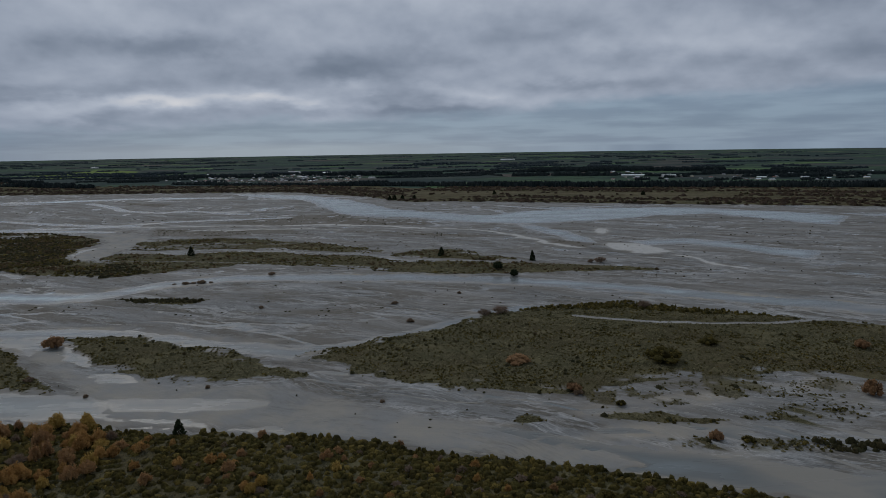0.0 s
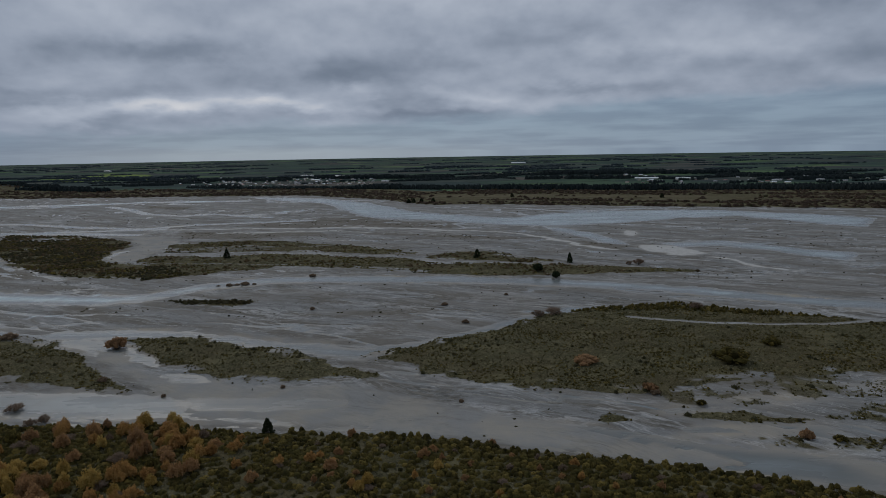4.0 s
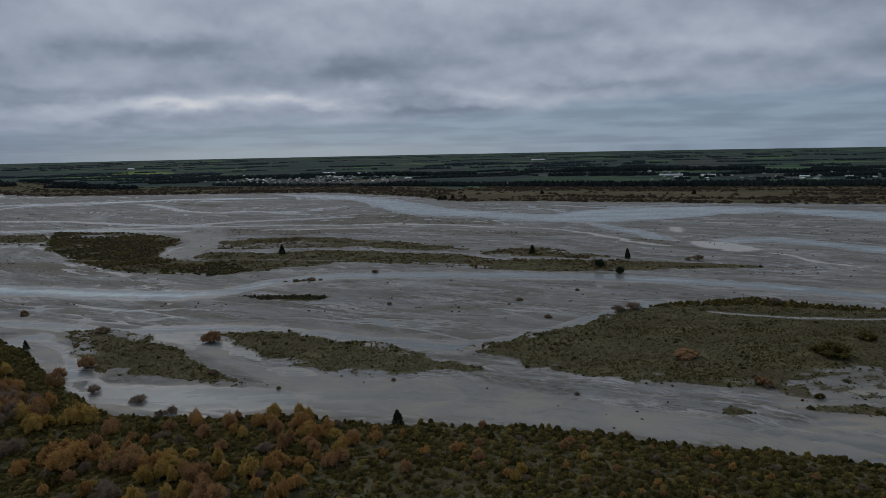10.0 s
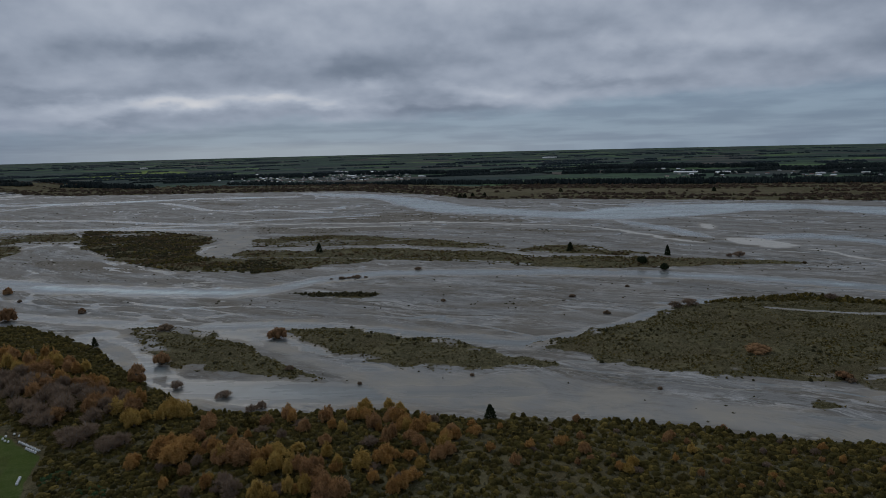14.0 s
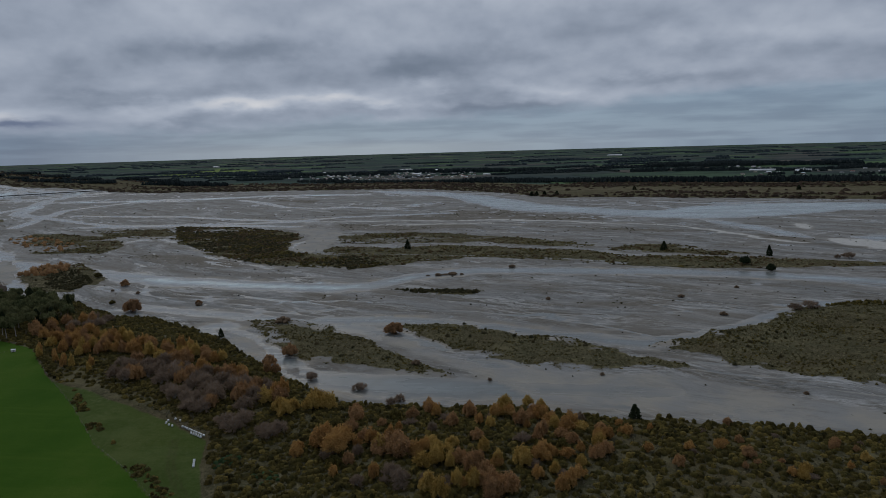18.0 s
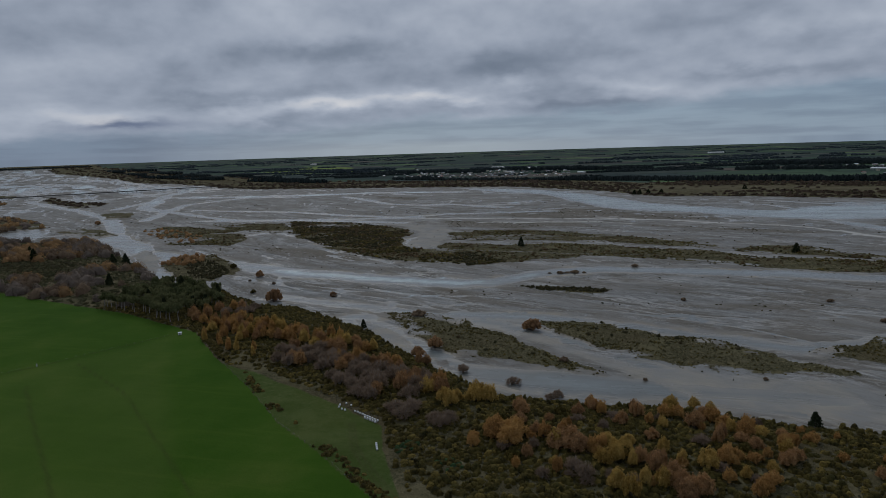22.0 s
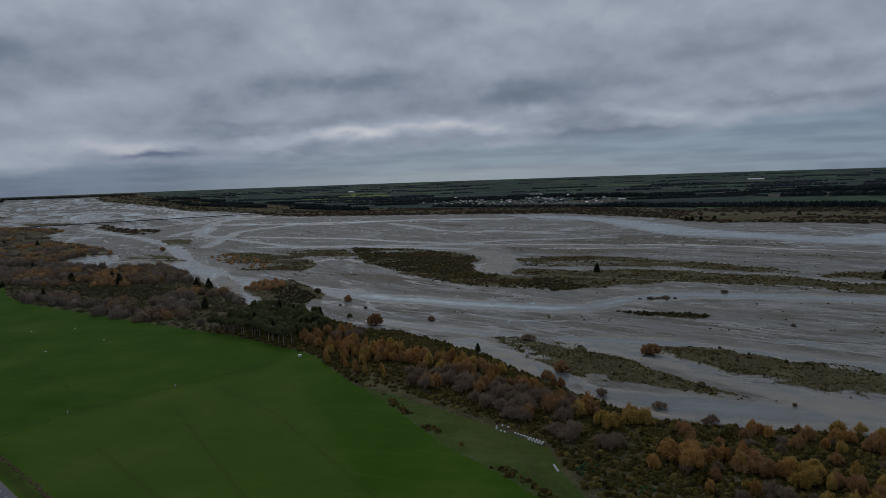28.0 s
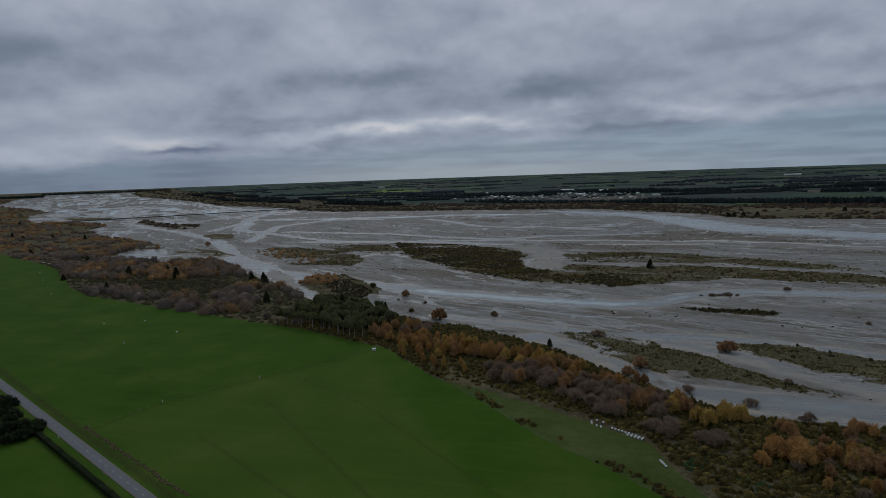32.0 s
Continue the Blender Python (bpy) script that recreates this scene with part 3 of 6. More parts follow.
island(0.8, (74, 347), (91, 352), (120, 352), (143, 345), (162, 344), (178, 349), (207, 363), (232, 367), (250, 357), (232, 334), (212, 337), (174, 336), (150, 333), (123, 336), (96, 341))
island(0.8, (105, 308), (118, 317), (139, 318), (139, 306), (121, 305))
island(0.8, (146, 303), (158, 313), (176, 315), (205, 314), (207, 300), (162, 300))
island(0.7, (32, 341), (40, 349), (53, 350), (67, 340), (57, 336), (40, 335))
island(0.8, (-1546, 1398), (-1536, 1441), (-1468, 1396), (-1438, 1355), (-1513, 1370))
island(0.8, (-1457, 1117), (-1378, 1100), (-1266, 1058), (-1244, 1016), (-1326, 1030))
# broad open water
POOLS.append([(-799, 2352), (-479, 2206), (-302, 1985), (-198, 1795), (-157, 1697), (-43, 1563), (59, 1487), (108, 1465), (191, 1545), (341, 1590), (553, 1591), (664, 1535), (805, 1407), (853, 1335), (745, 1187), (697, 1243),
              (665, 1313), (605, 1421), (474, 1408), (395, 1362), (320, 1319), (148, 1285), (84, 1316), (7, 1373), (-90, 1438), (-196, 1496), (-253, 1547), (-308, 1679), (-373, 1835), (-448, 1999), (-624, 2139)])
POOLS.append([(148, 1285), (187, 1259), (225, 1162), (248, 1066), (245, 1019), (207, 1044), (186, 1135), (156, 1225)])
POOLS.append([(304, 1031), (408, 1038), (454, 1005), (501, 944), (542, 906), (495, 842), (462, 884), (418, 943), (380, 983), (317, 978)])
POOLS.append([(-215, 382), (-160, 383), (-109, 376), (-113, 369), (-159, 364), (-201, 365)])
POOLS.append([(-353, 399), (-291, 397), (-219, 382), (-212, 365), (-277, 358), (-323, 364), (-349, 381)])
# pale wet silt
SILTS.append([(139, 1421), (192, 1488), (316, 1505), (403, 1488), (340, 1396), (242, 1378)])
SILTS.append([(-350, 499), (-314, 490), (-251, 426), (-184, 403), (-107, 396), (-55, 377), (-11, 349), (42, 322), (80, 303), (92, 290), (70, 287), (30, 299), (-22, 317), (-80, 333), (-145, 346), (-200, 354), (-217, 372), (-244, 397), (-281, 427), (-308, 460)])
SILTS.append([(-482, 505), (-441, 473), (-393, 419), (-355, 386), (-365, 386), (-407, 426), (-458, 481)])
SILTS.append([(-576, 955), (-575, 1011), (-592, 1090), (-644, 1178), (-717, 1229), (-620, 1216), (-559, 1175), (-536, 1119), (-528, 1056), (-516, 993), (-518, 938), (-528, 909)])
SILTS.append([(286, 1205), (315, 1183), (281, 1091), (268, 1123)])
SILTS.append([(260, 1011), (328, 1002), (342, 908), (287, 893), (246, 952)])
SILTS.append([(4, 322), (26, 312), (58, 317), (30, 330), (9, 342), (-6, 348), (-11, 333)])
SILTS.append([(94, 334), (125, 333), (150, 327), (150, 320), (121, 323)])
SILTS.append([(-985, 819), (-998, 863), (-920, 803), (-864, 723), (-844, 684), (-894, 729)])
POOLS.append([(-1473, 990), (-1521, 1058), (-1535, 1115), (-1476, 1136), (-1415, 1080), (-1383, 1027), (-1325, 950), (-1380, 962)])
CROP = [(-2161, 3190), (-1980, 3649), (-1726, 3598), (-1616, 3344), (-1936, 3152)]
# thin pale streaks: half width, then the line
STREAKS = [(11, [(-661, 1323), (-514, 1320), (-332, 1312), (-249, 1319), (-96, 1265), (63, 1195), (122, 1121), (173, 1022), (209, 968)]), (8, [(-495, 1251), (-426, 1250), (-268, 1263), (-197, 1225)]), (8, [(327, 879), (349, 848), (356, 796), (381, 770)])]
# dry brown bars with sparse brush
BARS.append([(-529, 1374), (-420, 1460), (-348, 1524), (-231, 1515), (-154, 1413), (-31, 1357), (-38, 1275), (-153, 1293), (-273, 1323), (-394, 1321)])
BARS.append([(-220, 1237), (-109, 1203), (6, 1161), (97, 1101), (47, 1093), (-69, 1139), (-152, 1175)])
BARS.append([(-599, 1284), (-428, 1259), (-312, 1251), (-262, 1208), (-347, 1186), (-427, 1157), (-550, 1174)])
BARS.append([(-1013, 2002), (-819, 1916), (-819, 1821), (-946, 1886)])
BARS.append([(179, 1075), (242, 988), (213, 956), (169, 1009)])
BARS.append([(-780, 915), (-677, 886), (-567, 800), (-616, 782), (-723, 830), (-807, 880)])
BARS.append([(-158, 598), (-106, 612), (-61, 609), (-69, 586), (-145, 586)])
BARS.append([(-467, 646), (-452, 651), (-419, 646), (-381, 607), (-395, 598), (-426, 620)])
# side arms that cut through the islands
CUTS.append((3.0, [(120, 570), (151, 555), (191, 543), (241, 536), (295, 536), (340, 545)]))
CUTS.append((1.6, [(-480, 905), (-400, 895), (-300, 880), (-180, 876)]))
CUTS.append((4.0, [(-100, 912), (-62, 880), (0, 872), (60, 860)]))
CUTS.append((3.0, [(-420, 950), (-330, 984), (-240, 972), (-170, 946), (-100, 925)]))
ROAD = [(-1301.4, 480), (-879.4, 284), (-720.4, 209), (-625.4, 166), (598.6, -401)]
GATE = [(-716, 222), (-704, 275), (-667, 335), (-617, 425)]
LANES = [[(-640, 232), (-548, 183), (-480, 145)], [(-637, 230), (-545, 180), (-478, 142)], [(-640, 300), (-533, 211), (-470, 160)], [(-637, 297), (-530, 208), (-467, 157)],
         [(-700, 290), (-900, 395), (-1200, 560)], [(-640, 345), (-560, 300), (-440, 200)], [(-396, 284), (-382, 256), (-366, 235), (-345, 212)], [(-398, 283), (-384, 254), (-368, 233), (-347, 210)]]
MOWN = [(-716, 222), (-704, 275), (-667, 335), (-614, 424), (-560, 350), (-470, 235), (-400, 120), (-624, 172)]
HUB = (-190.0, -30.0)


# ---- lie of the land ----
LATTICE = np.random.default_rng(5).random((256, 256))


def value_noise(x, y):
    xi, yi = np.floor(x).astype(int), np.floor(y).astype(int)
    fx, fy = x - xi, y - yi
    fx, fy = fx * fx * (3 - 2 * fx), fy * fy * (3 - 2 * fy)
    a, b = LATTICE[xi & 255, yi & 255], LATTICE[(xi + 1) & 255, yi & 255]
    c, d = LATTICE[xi & 255, (yi + 1) & 255], LATTICE[(xi + 1) & 255, (yi + 1) & 255]
    return (a * (1 - fx) + b * fx) * (1 - fy) + (c * (1 - fx) + d * fx) * fy


def fractal(x, y, octaves=4):
    total, weight, amp = 0.0, 0.0, 1.0
    for k in range(octaves):
        total = total + amp * value_noise(x * 2 ** k + 17.3 * k, y * 2 ** k + 5.1 * k)
        weight, amp = weight + amp, amp * 0.55
    return total / weight


def ease(v, a, b):
    t = np.clip((v - a) / (b - a), 0, 1)
    return t * t * (3 - 2 * t)


def line_y(line, x):
    xs, ys = zip(*line)
    return np.interp(x, xs, ys)


def line_distance(line, x, y):
    best = np.full(np.shape(x), 1e9)
    for (ax, ay), (bx, by) in zip(line, line[1:]):
        dx, dy = bx - ax, by - ay
        t = np.clip(((x - ax) * dx + (y - ay) * dy) / (dx * dx + dy * dy), 0, 1)
        best = np.minimum(best, np.hypot(x - ax - t * dx, y - ay - t * dy))
    return best


def inside(poly, x, y):
    """How far inside the outline a place lies; minus outside."""
    odd = np.zeros(np.shape(x), bool)
    for (ax, ay), (bx, by) in zip(poly, poly[1:] + poly[:1]):
        cross = (ay > y) != (by > y)
        with np.errstate(divide="ignore", invalid="ignore"):
            odd ^= cross & (x < (bx - ax) * (y - ay) / ((by - ay) or 1e-9) + ax)
    d = line_distance(poly + poly[:1], x, y)
    return np.where(odd, d, -d)


def rise(x, y):
    """The plain is raised outwards so that its edge meets the camera's horizon."""
    r = np.hypot(x - HUB[0], y - HUB[1])
    return 113.0 * np.clip((r - 2900) / 1950, 0, 2) ** 1.3


def level(x, y):
    """Where a place on the climbing plain would lie if the plain were level: seen along the same line, further out."""
    k = 150.0 / (150.0 - rise(x, y))
    return HUB[0] + (x - HUB[0]) * k, HUB[1] + (y - HUB[1]) * k, k


REACH = np.linspace(0, 4840, 3000)
LEVEL_REACH = REACH * 150.0 / (150.0 - rise(HUB[0] + REACH, HUB[1]))


def unlevel(x, y):
    """The place on the climbing plain for one on a level plain, and its scale there."""
    r = math.hypot(x - HUB[0], y - HUB[1])
    k = float(np.interp(r, LEVEL_REACH, REACH)) / r
    return HUB[0] + (x - HUB[0]) * k, HUB[1] + (y - HUB[1]) * k, k


def patch(poly, x, y, wob, wob2):
    """The places near an outline, and how far inside its uneven edge each one lies."""
    box = np.array(poly)
    low, high = box.min(0) - 40, box.max(0) + 40
    pick = (x > low[0]) & (x < high[0]) & (y > low[1]) & (y < high[1])
    if not pick.any():
        return pick, np.zeros(0)
    size = min(np.ptp(box[:, 0]), np.ptp(box[:, 1]))
    return pick, inside(poly, x[pick], y[pick]) + wob[pick] * min(26, size * 0.4) + wob2[pick] * 5


def bed_cover(x, y):
    """Pale silt, dry brown bars and tan grass, each from 0 to 1."""
    wob, wob2 = fractal(x / 40 + 3, y / 30, 4) - 0.5, fractal(x / 9 + 40, y / 9, 3) - 0.5
    silt, dry = np.zeros(x.shape), np.zeros(x.shape)
    for poly in SILTS:
        pick, edge = patch(poly, x, y, wob, wob2)
        silt[pick] = np.maximum(silt[pick], (0.9 if min(poly)[0] > 200 else 0.6) * ease(edge, -4, 8))
    for half, line in STREAKS:
        silt = np.maximum(silt, ease(half - line_distance(line, x + wob * 30, y + wob * 30), -3, 6))
    for poly in BARS:
        pick, edge = patch(poly, x, y, wob, wob2)
        dry[pick] = np.maximum(dry[pick], ease(edge, -8, 14))
    north = y - line_y(FAR, x)
    tan = ease(north + wob * 50, 185, 215) * ease(430 - north - wob * 60, 0, 40) * (x > -160 + wob * 120) * ease(900 - x, 0, 200) * ease(fractal(x / 260 + 2, north / 50, 3), 0.36, 0.46)
    crop = ease(inside(CROP, x, y), -15, 15)
    return silt, dry, tan, crop


def land(x, y):
    """Height without the rise, and the cover: scrub, pasture, farmland, dampness."""
    x, y = np.asarray(x, float), np.asarray(y, float)
    away = ease(np.hypot(x - HUB[0], y - HUB[1]), 750, 1300)
    wob = (fractal(x / 26, y / 26, 4) - 0.5) * (1 - away) + (fractal(x / 70, y / 55, 2) - 0.5) * away
    wob2 = (fractal(x / 9 + 40, y / 9, 3) - 0.5) * (1 - away)
    south = line_y(BANK, x) - y + wob * 14 + wob2 * 4
    north = y - line_y(FAR, x) + wob * 40
    v = y - line_y(AXIS, x)
    u = x + 0.25 * v
    far_bed = ease(v, 150, 500)
    streak = fractal(u / 210, v / 34, 5) * (1 - far_bed) + fractal(u / 420 + 3, v / 120, 3) * far_bed
    braid = fractal(u / 330 + 9, v / 58 + 3, 4)
    bed = 0.56 + 0.9 * (streak - 0.5) + 0.45 * wob
    bed = bed - 1.1 * ease(0.020 - np.abs(braid - 0.5), 0, 0.022)
    thin_braid = np.where(far_bed > 0.5, fractal(u / 480 + 31, v / 130 + 13, 2), fractal(u / 190 + 31, v / 30 + 13, 3))
    wide_thread = 0.014 + 0.018 * far_bed
    bed = bed - 0.9 * ease(wide_thread - np.abs(thin_braid - 0.5), 0, wide_thread) * np.maximum(ease(fractal(u / 400, v / 150 + 5, 2), 0.42, 0.55), 0.8 * far_bed)
    # the wide reach: countless short channels between low bars
    reach = ease(-x, 1700, 2300)
    fx, fy, stretch = level(x, y)
    s, c = -0.79 * fx + 0.62 * fy, 0.62 * fx + 0.79 * fy
    open_bed = 0.35 + 1.6 * (fractal(s / 420 + 4, c / 110, 3) - 0.5)
    for k, (long, wide) in enumerate([(1150, 330), (760, 190), (480, 120)]):
        open_bed = open_bed - 1.3 * ease(0.034 - np.abs(fractal(s / long + 9 * k + 60, c / wide + 20, 3) - 0.5), 0, 0.03)
    bed = np.where(reach > 0, bed * (1 - reach) + reach * open_bed, bed)
    near = np.full(x.shape, 1e9)
    for half, line in CHANNELS:
        d = line_distance(line, x + wob * half * 0.9, y + wob2 * half * 0.5 + wob * half * 0.6) - half
        bed = np.where(d < 18, np.minimum(bed, -0.5 + 0.052 * (d + 10) + 0.25 * wob + 0.5 * np.clip(d, 0, 99) * 0.03), bed)
        near = np.minimum(near, d)
    for poly in SILTS:
        pick, edge = patch(poly, x, y, wob, wob2)
        bed[pick] = np.where(edge > 0, np.maximum(bed[pick], 0.10 + 0.3 * (wob[pick] + 0.2)), bed[pick])
    for poly in POOLS:
        pick, edge = patch(poly, x, y, wob, wob2)
        bed[pick] = np.where(edge > -6, np.minimum(bed[pick], np.clip(-0.05 - 0.045 * edge, -0.9 if poly[0][1] > 800 else -0.4, 0.3)), bed[pick])
    veg = np.zeros(x.shape)
    for top, poly in ISLANDS:
        box = np.array(poly)
        pick = (x > box[:, 0].min() - 40) & (x < box[:, 0].max() + 40) & (y > box[:, 1].min() - 40) & (y < box[:, 1].max() + 40)
        if not pick.any():
            continue
        px, py = x[pick], y[pick]
        size = min(np.ptp(box[:, 0]), np.ptp(box[:, 1]))
        far_out = away[pick]
        ragged = (fractal(px / 90 + 8, py / 60, 5) - 0.5) * far_out
        edge = inside(poly, px, py) + wob[pick] * min(28, size * 0.5) * (1 - 0.5 * far_out) + ragged * min(45, size * 0.4) + wob2[pick] * 9
        k = ease(edge, -4, 5)
        bed[pick] = np.maximum(bed[pick], -0.6 + (top + 0.7 * wob[pick] + 0.6) * k)
        thin = 1 - 0.85 * ease(wob[pick] + 0.6 * (streak[pick] - 0.5), 0.06, 0.2) * (1 - ease(edge, 10, 30))
        thin = thin * (1 - 0.75 * far_out * ease(fractal((px + 0.25 * py) / 130 + 2, py / 30 + 6, 4), 0.57, 0.64))
        veg[pick] = np.maximum(veg[pick], ease(edge, -1, 5) * thin)
    for half, line in CUTS:
        d = line_distance(line, x + wob2 * 5, y + wob * 6) - half
        bed = np.where(d < 6, np.minimum(bed, 0.1 + 0.06 * d), bed)
        veg = veg * ease(d, -1, 2)
    flats = [(60, 372), (112, 390), (175, 409), (289, 400), (360, 385), (320, 368), (194, 371), (138, 360), (90, 362)]
    edge = inside(flats, x, y) + wob * 10
    veg = np.maximum(veg, 0.62 * ease(edge, -3, 3) * ease(wob2 + wob, -0.2, 0.15))
    bed = np.maximum(bed, np.where(edge > 0, 0.35 + 0.5 * wob, -9))
    bank = 0.4 + 3.6 * ease(south, -2, 45) + 0.5 * wob
    z = np.where(south > -3, np.maximum(bed, bank * ease(south, -3, 3)), bed)
    veg = np.maximum(veg, ease(south, -1, 3))
    z = np.where(north > 0, np.maximum(bed, 3.0 * ease(north, 0, 30) + 0.2), z)
    veg = np.maximum(veg, ease(north, 0, 10))
    green = line_y(FIELD, x) - y + wob2 * 2
    pasture = ease(green, -1.0, 1.5)
    tongue = np.minimum(line_y(STRIP, x) - y + wob * 8, np.minimum(x + 600, -338 - x))
    z = np.where(green > -8, np.maximum(z, 4.0 + 0.5 * wob * (1 - pasture)), z)
    # low wooded land closes the reach at the horizon
    shut = ease(np.hypot(x - HUB[0], y - HUB[1]) + 60 * wob, 4640, 4690) * (x < -3200)
    z, veg = z * (1 - shut) + 3.0 * shut, np.maximum(veg, shut)
    farm = ease(north - np.interp(x, [-1300, -420, 130, 660, 1560], [330, 440, 650, 680, 730]), 0, 70)
    damp = ease(14 - near, 0, 14) * ease(fractal(x / 60 + 3, y / 40, 3), 0.42, 0.6) * (1 - far_bed)
    # the meadow strip, half grass; worn lines across the paddocks
    pasture = np.maximum(pasture, 0.52 * ease(tongue, 0, 6) * (south > 20))
    worn = 0.8 * ease(2.0 - line_distance(GATE, x + wob2 * 3, y), 0, 2.5)
    for lane in LANES:
        worn = np.maximum(worn, 0.6 * ease(1.5 - line_distance(lane, x + wob * 3, y), 0, 1.5))
    worn = np.maximum(worn, 0.9 * ease(4.0 + wob2 * 4 - np.abs(line_distance(ROAD, x, y) - 9.5), 0, 3))
    damp = np.where(pasture > 0.4, worn, damp)
    mown = ease(inside(MOWN, x, y), -3, 14) * (0.28 + 0.3 * wob)
    veg = np.where(pasture > 0.9, 1.0 - mown, veg)
    return z, veg, pasture, farm, damp, tongue, south, north


def height(x, y):
    x, y = np.atleast_1d(np.asarray(x, float)), np.atleast_1d(np.asarray(y, float))
    return land(x, y)[0] + rise(x, y)


def spot(x, y):
    return float(height(x, y)[0])


# ---- mesh helpers ----
def mesh_of(name, verts, faces, material, smooth=False):
    me = bpy.data.meshes.new(name)
    me.from_pydata([tuple(v) for v in np.asarray(verts, float).tolist()], [], [tuple(f) for f in (faces.tolist() if isinstance(faces, np.ndarray) else faces)])
    me.materials.append(material)
    if smooth:
        me.shade_smooth()
    return me


def polar_sheet(name, radii, angles, material, heights, smooth=True):
    rr, aa = np.meshgrid(radii, angles, indexing="ij")
    x, y = HUB[0] + rr * -np.sin(aa), HUB[1] + rr * np.cos(aa)
    nr, na = rr.shape
    i = np.arange(nr * na).reshape(nr, na)
    j = np.roll(i, -1, axis=1)
    quads = np.stack([i[:-1], j[:-1], j[1:], i[1:]], axis=-1).reshape(-1, 4)[:, ::-1]
    z = heights(x.ravel(), y.ravel())
    me = bpy.data.meshes.new(name)
    n, q = nr * na, len(quads)
    me.vertices.add(n)
    me.vertices.foreach_set("co", np.stack([x.ravel(), y.ravel(), z], -1).astype(np.float32).ravel())
    me.loops.add(q * 4)
    me.loops.foreach_set("vertex_index", quads.astype(np.int32).ravel())
    me.polygons.add(q)
    me.polygons.foreach_set("loop_start", np.arange(0, q * 4, 4, dtype=np.int32))
    me.update(calc_edges=True)
    me.materials.append(material)
    if smooth:
        me.shade_smooth()
    return me


def radii_steps():
    r, out = 0.02, []
    while r < 4850:
        out.append(r)
        r += 24.0 if r < 190 else 2.0 if r < 650 else min(40.0, 2.0 * (r / 650) ** 2)
    return np.array(out + [4852.0])


ANGLES = np.radians(np.concatenate([np.arange(-44, 78, 0.22), np.arange(78, 316, 4.0)]))
COVER = {}


def ground_heights(x, y):
    z, veg, pasture, farm, damp, tongue, south, north = land(x, y)
    v = y - line_y(AXIS, x)
    fx, fy, stretch = level(x, y)
    flow = np.stack([(x + 0.25 * v) * 0.0085 + 0.35 * (fractal(x / 70, y / 70, 3) - 0.5), v * 0.026 + 0.9 * (fractal(x / 90 + 7, y / 60, 3) - 0.5), np.zeros_like(x)], -1)
    s, c = -0.79 * fx + 0.62 * fy, 0.62 * fx + 0.79 * fy
    wide_flow = np.stack([s * 0.0030 + 0.5 * (fractal(fx / 300, fy / 300, 3) - 0.5), c * 0.0085 + 0.9 * (fractal(fx / 300 + 7, fy / 260, 3) - 0.5), np.zeros_like(x)], -1)
    reach = ease(-x, 1500, 2000)[:, None]
    COVER["flow"] = flow * (1 - reach) + wide_flow * reach
    COVER["plain"] = np.stack([fx, fy, np.zeros_like(x)], -1)
    COVER["bed"] = np.stack(bed_cover(x, y), -1)
    COVER["rgba"] = np.stack([veg, pasture, farm, damp], -1)
    return z + rise(x, y)


def water_heights(x, y):
    COVER["depth"] = np.clip(-land(x, y)[0] / 2, 0, 1)
    return rise(x, y)


me = polar_sheet("ground", radii_steps(), ANGLES, M_GROUND, ground_heights)
me.attributes.new("cover", "FLOAT_COLOR", "POINT").data.foreach_set("color", COVER["rgba"].astype(np.float32).ravel())
me.attributes.new("flow", "FLOAT_VECTOR", "POINT").data.foreach_set("vector", COVER["flow"].astype(np.float32).ravel())
me.attributes.new("bed", "FLOAT_COLOR", "POINT").data.foreach_set("color", COVER["bed"].astype(np.float32).ravel())
me.attributes.new("plain", "FLOAT_VECTOR", "POINT").data.foreach_set("vector", COVER["plain"].astype(np.float32).ravel())
ground = tagged(new("ground", me), "braided river plain of grey shingle, dry scrub and green pasture", "ground", kind="structure")
STEPS = radii_steps()
me = polar_sheet("water", np.concatenate([STEPS[:-1:3], STEPS[-1:]]), ANGLES[::2], M_WATER, water_heights)
me.attributes.new("depth", "FLOAT", "POINT").data.foreach_set("value", COVER["depth"].astype(np.float32))
water = tagged(new("water", me), "milky grey-blue river water in shallow braided channels", "river", kind="structure")


class Heap:
    """Collects the vertices and faces of one mesh."""

    def __init__(self):
        self.v, self.f, self.n = [], [], 0

    def add(self, verts, faces):
        verts = np.asarray(verts, float)
        faces = np.asarray(faces, int) + self.n
        self.v.append(verts)
        self.f.extend(faces.tolist())
        self.n += len(verts)

    def mesh(self, name, material, smooth=False):
        return mesh_of(name, np.concatenate(self.v), self.f, material, smooth)


def part(name, me, parent, label=""):
    ob = new(name, me)
    ob.parent = parent
    return tagged(ob, label) if label else ob


def unit(a):
    return a / np.maximum(np.linalg.norm(a, axis=-1, keepdims=True), 1e-9)


def leaves(rng, at, size, long=1.4, upright=0.0):
    """A small bent leaf spray at each place."""
    n = len(at)
    a = unit(rng.normal(size=(n, 3)) * (1 - upright) + np.array([0, 0, 1.0]) * upright)
    b = unit(np.cross(a, rng.normal(size=(n, 3))))
    s = size * rng.uniform(0.6, 1.3, (n, 1))
    a, b = a * s * long / 2, b * s / 2
    v = np.stack([at - a - b * 0.5, at - a * 0.1 + b, at + a + b * 0.3, at + a * 0.1 - b], 1).reshape(-1, 3)
    return v, np.arange(n * 4).reshape(n, 4)


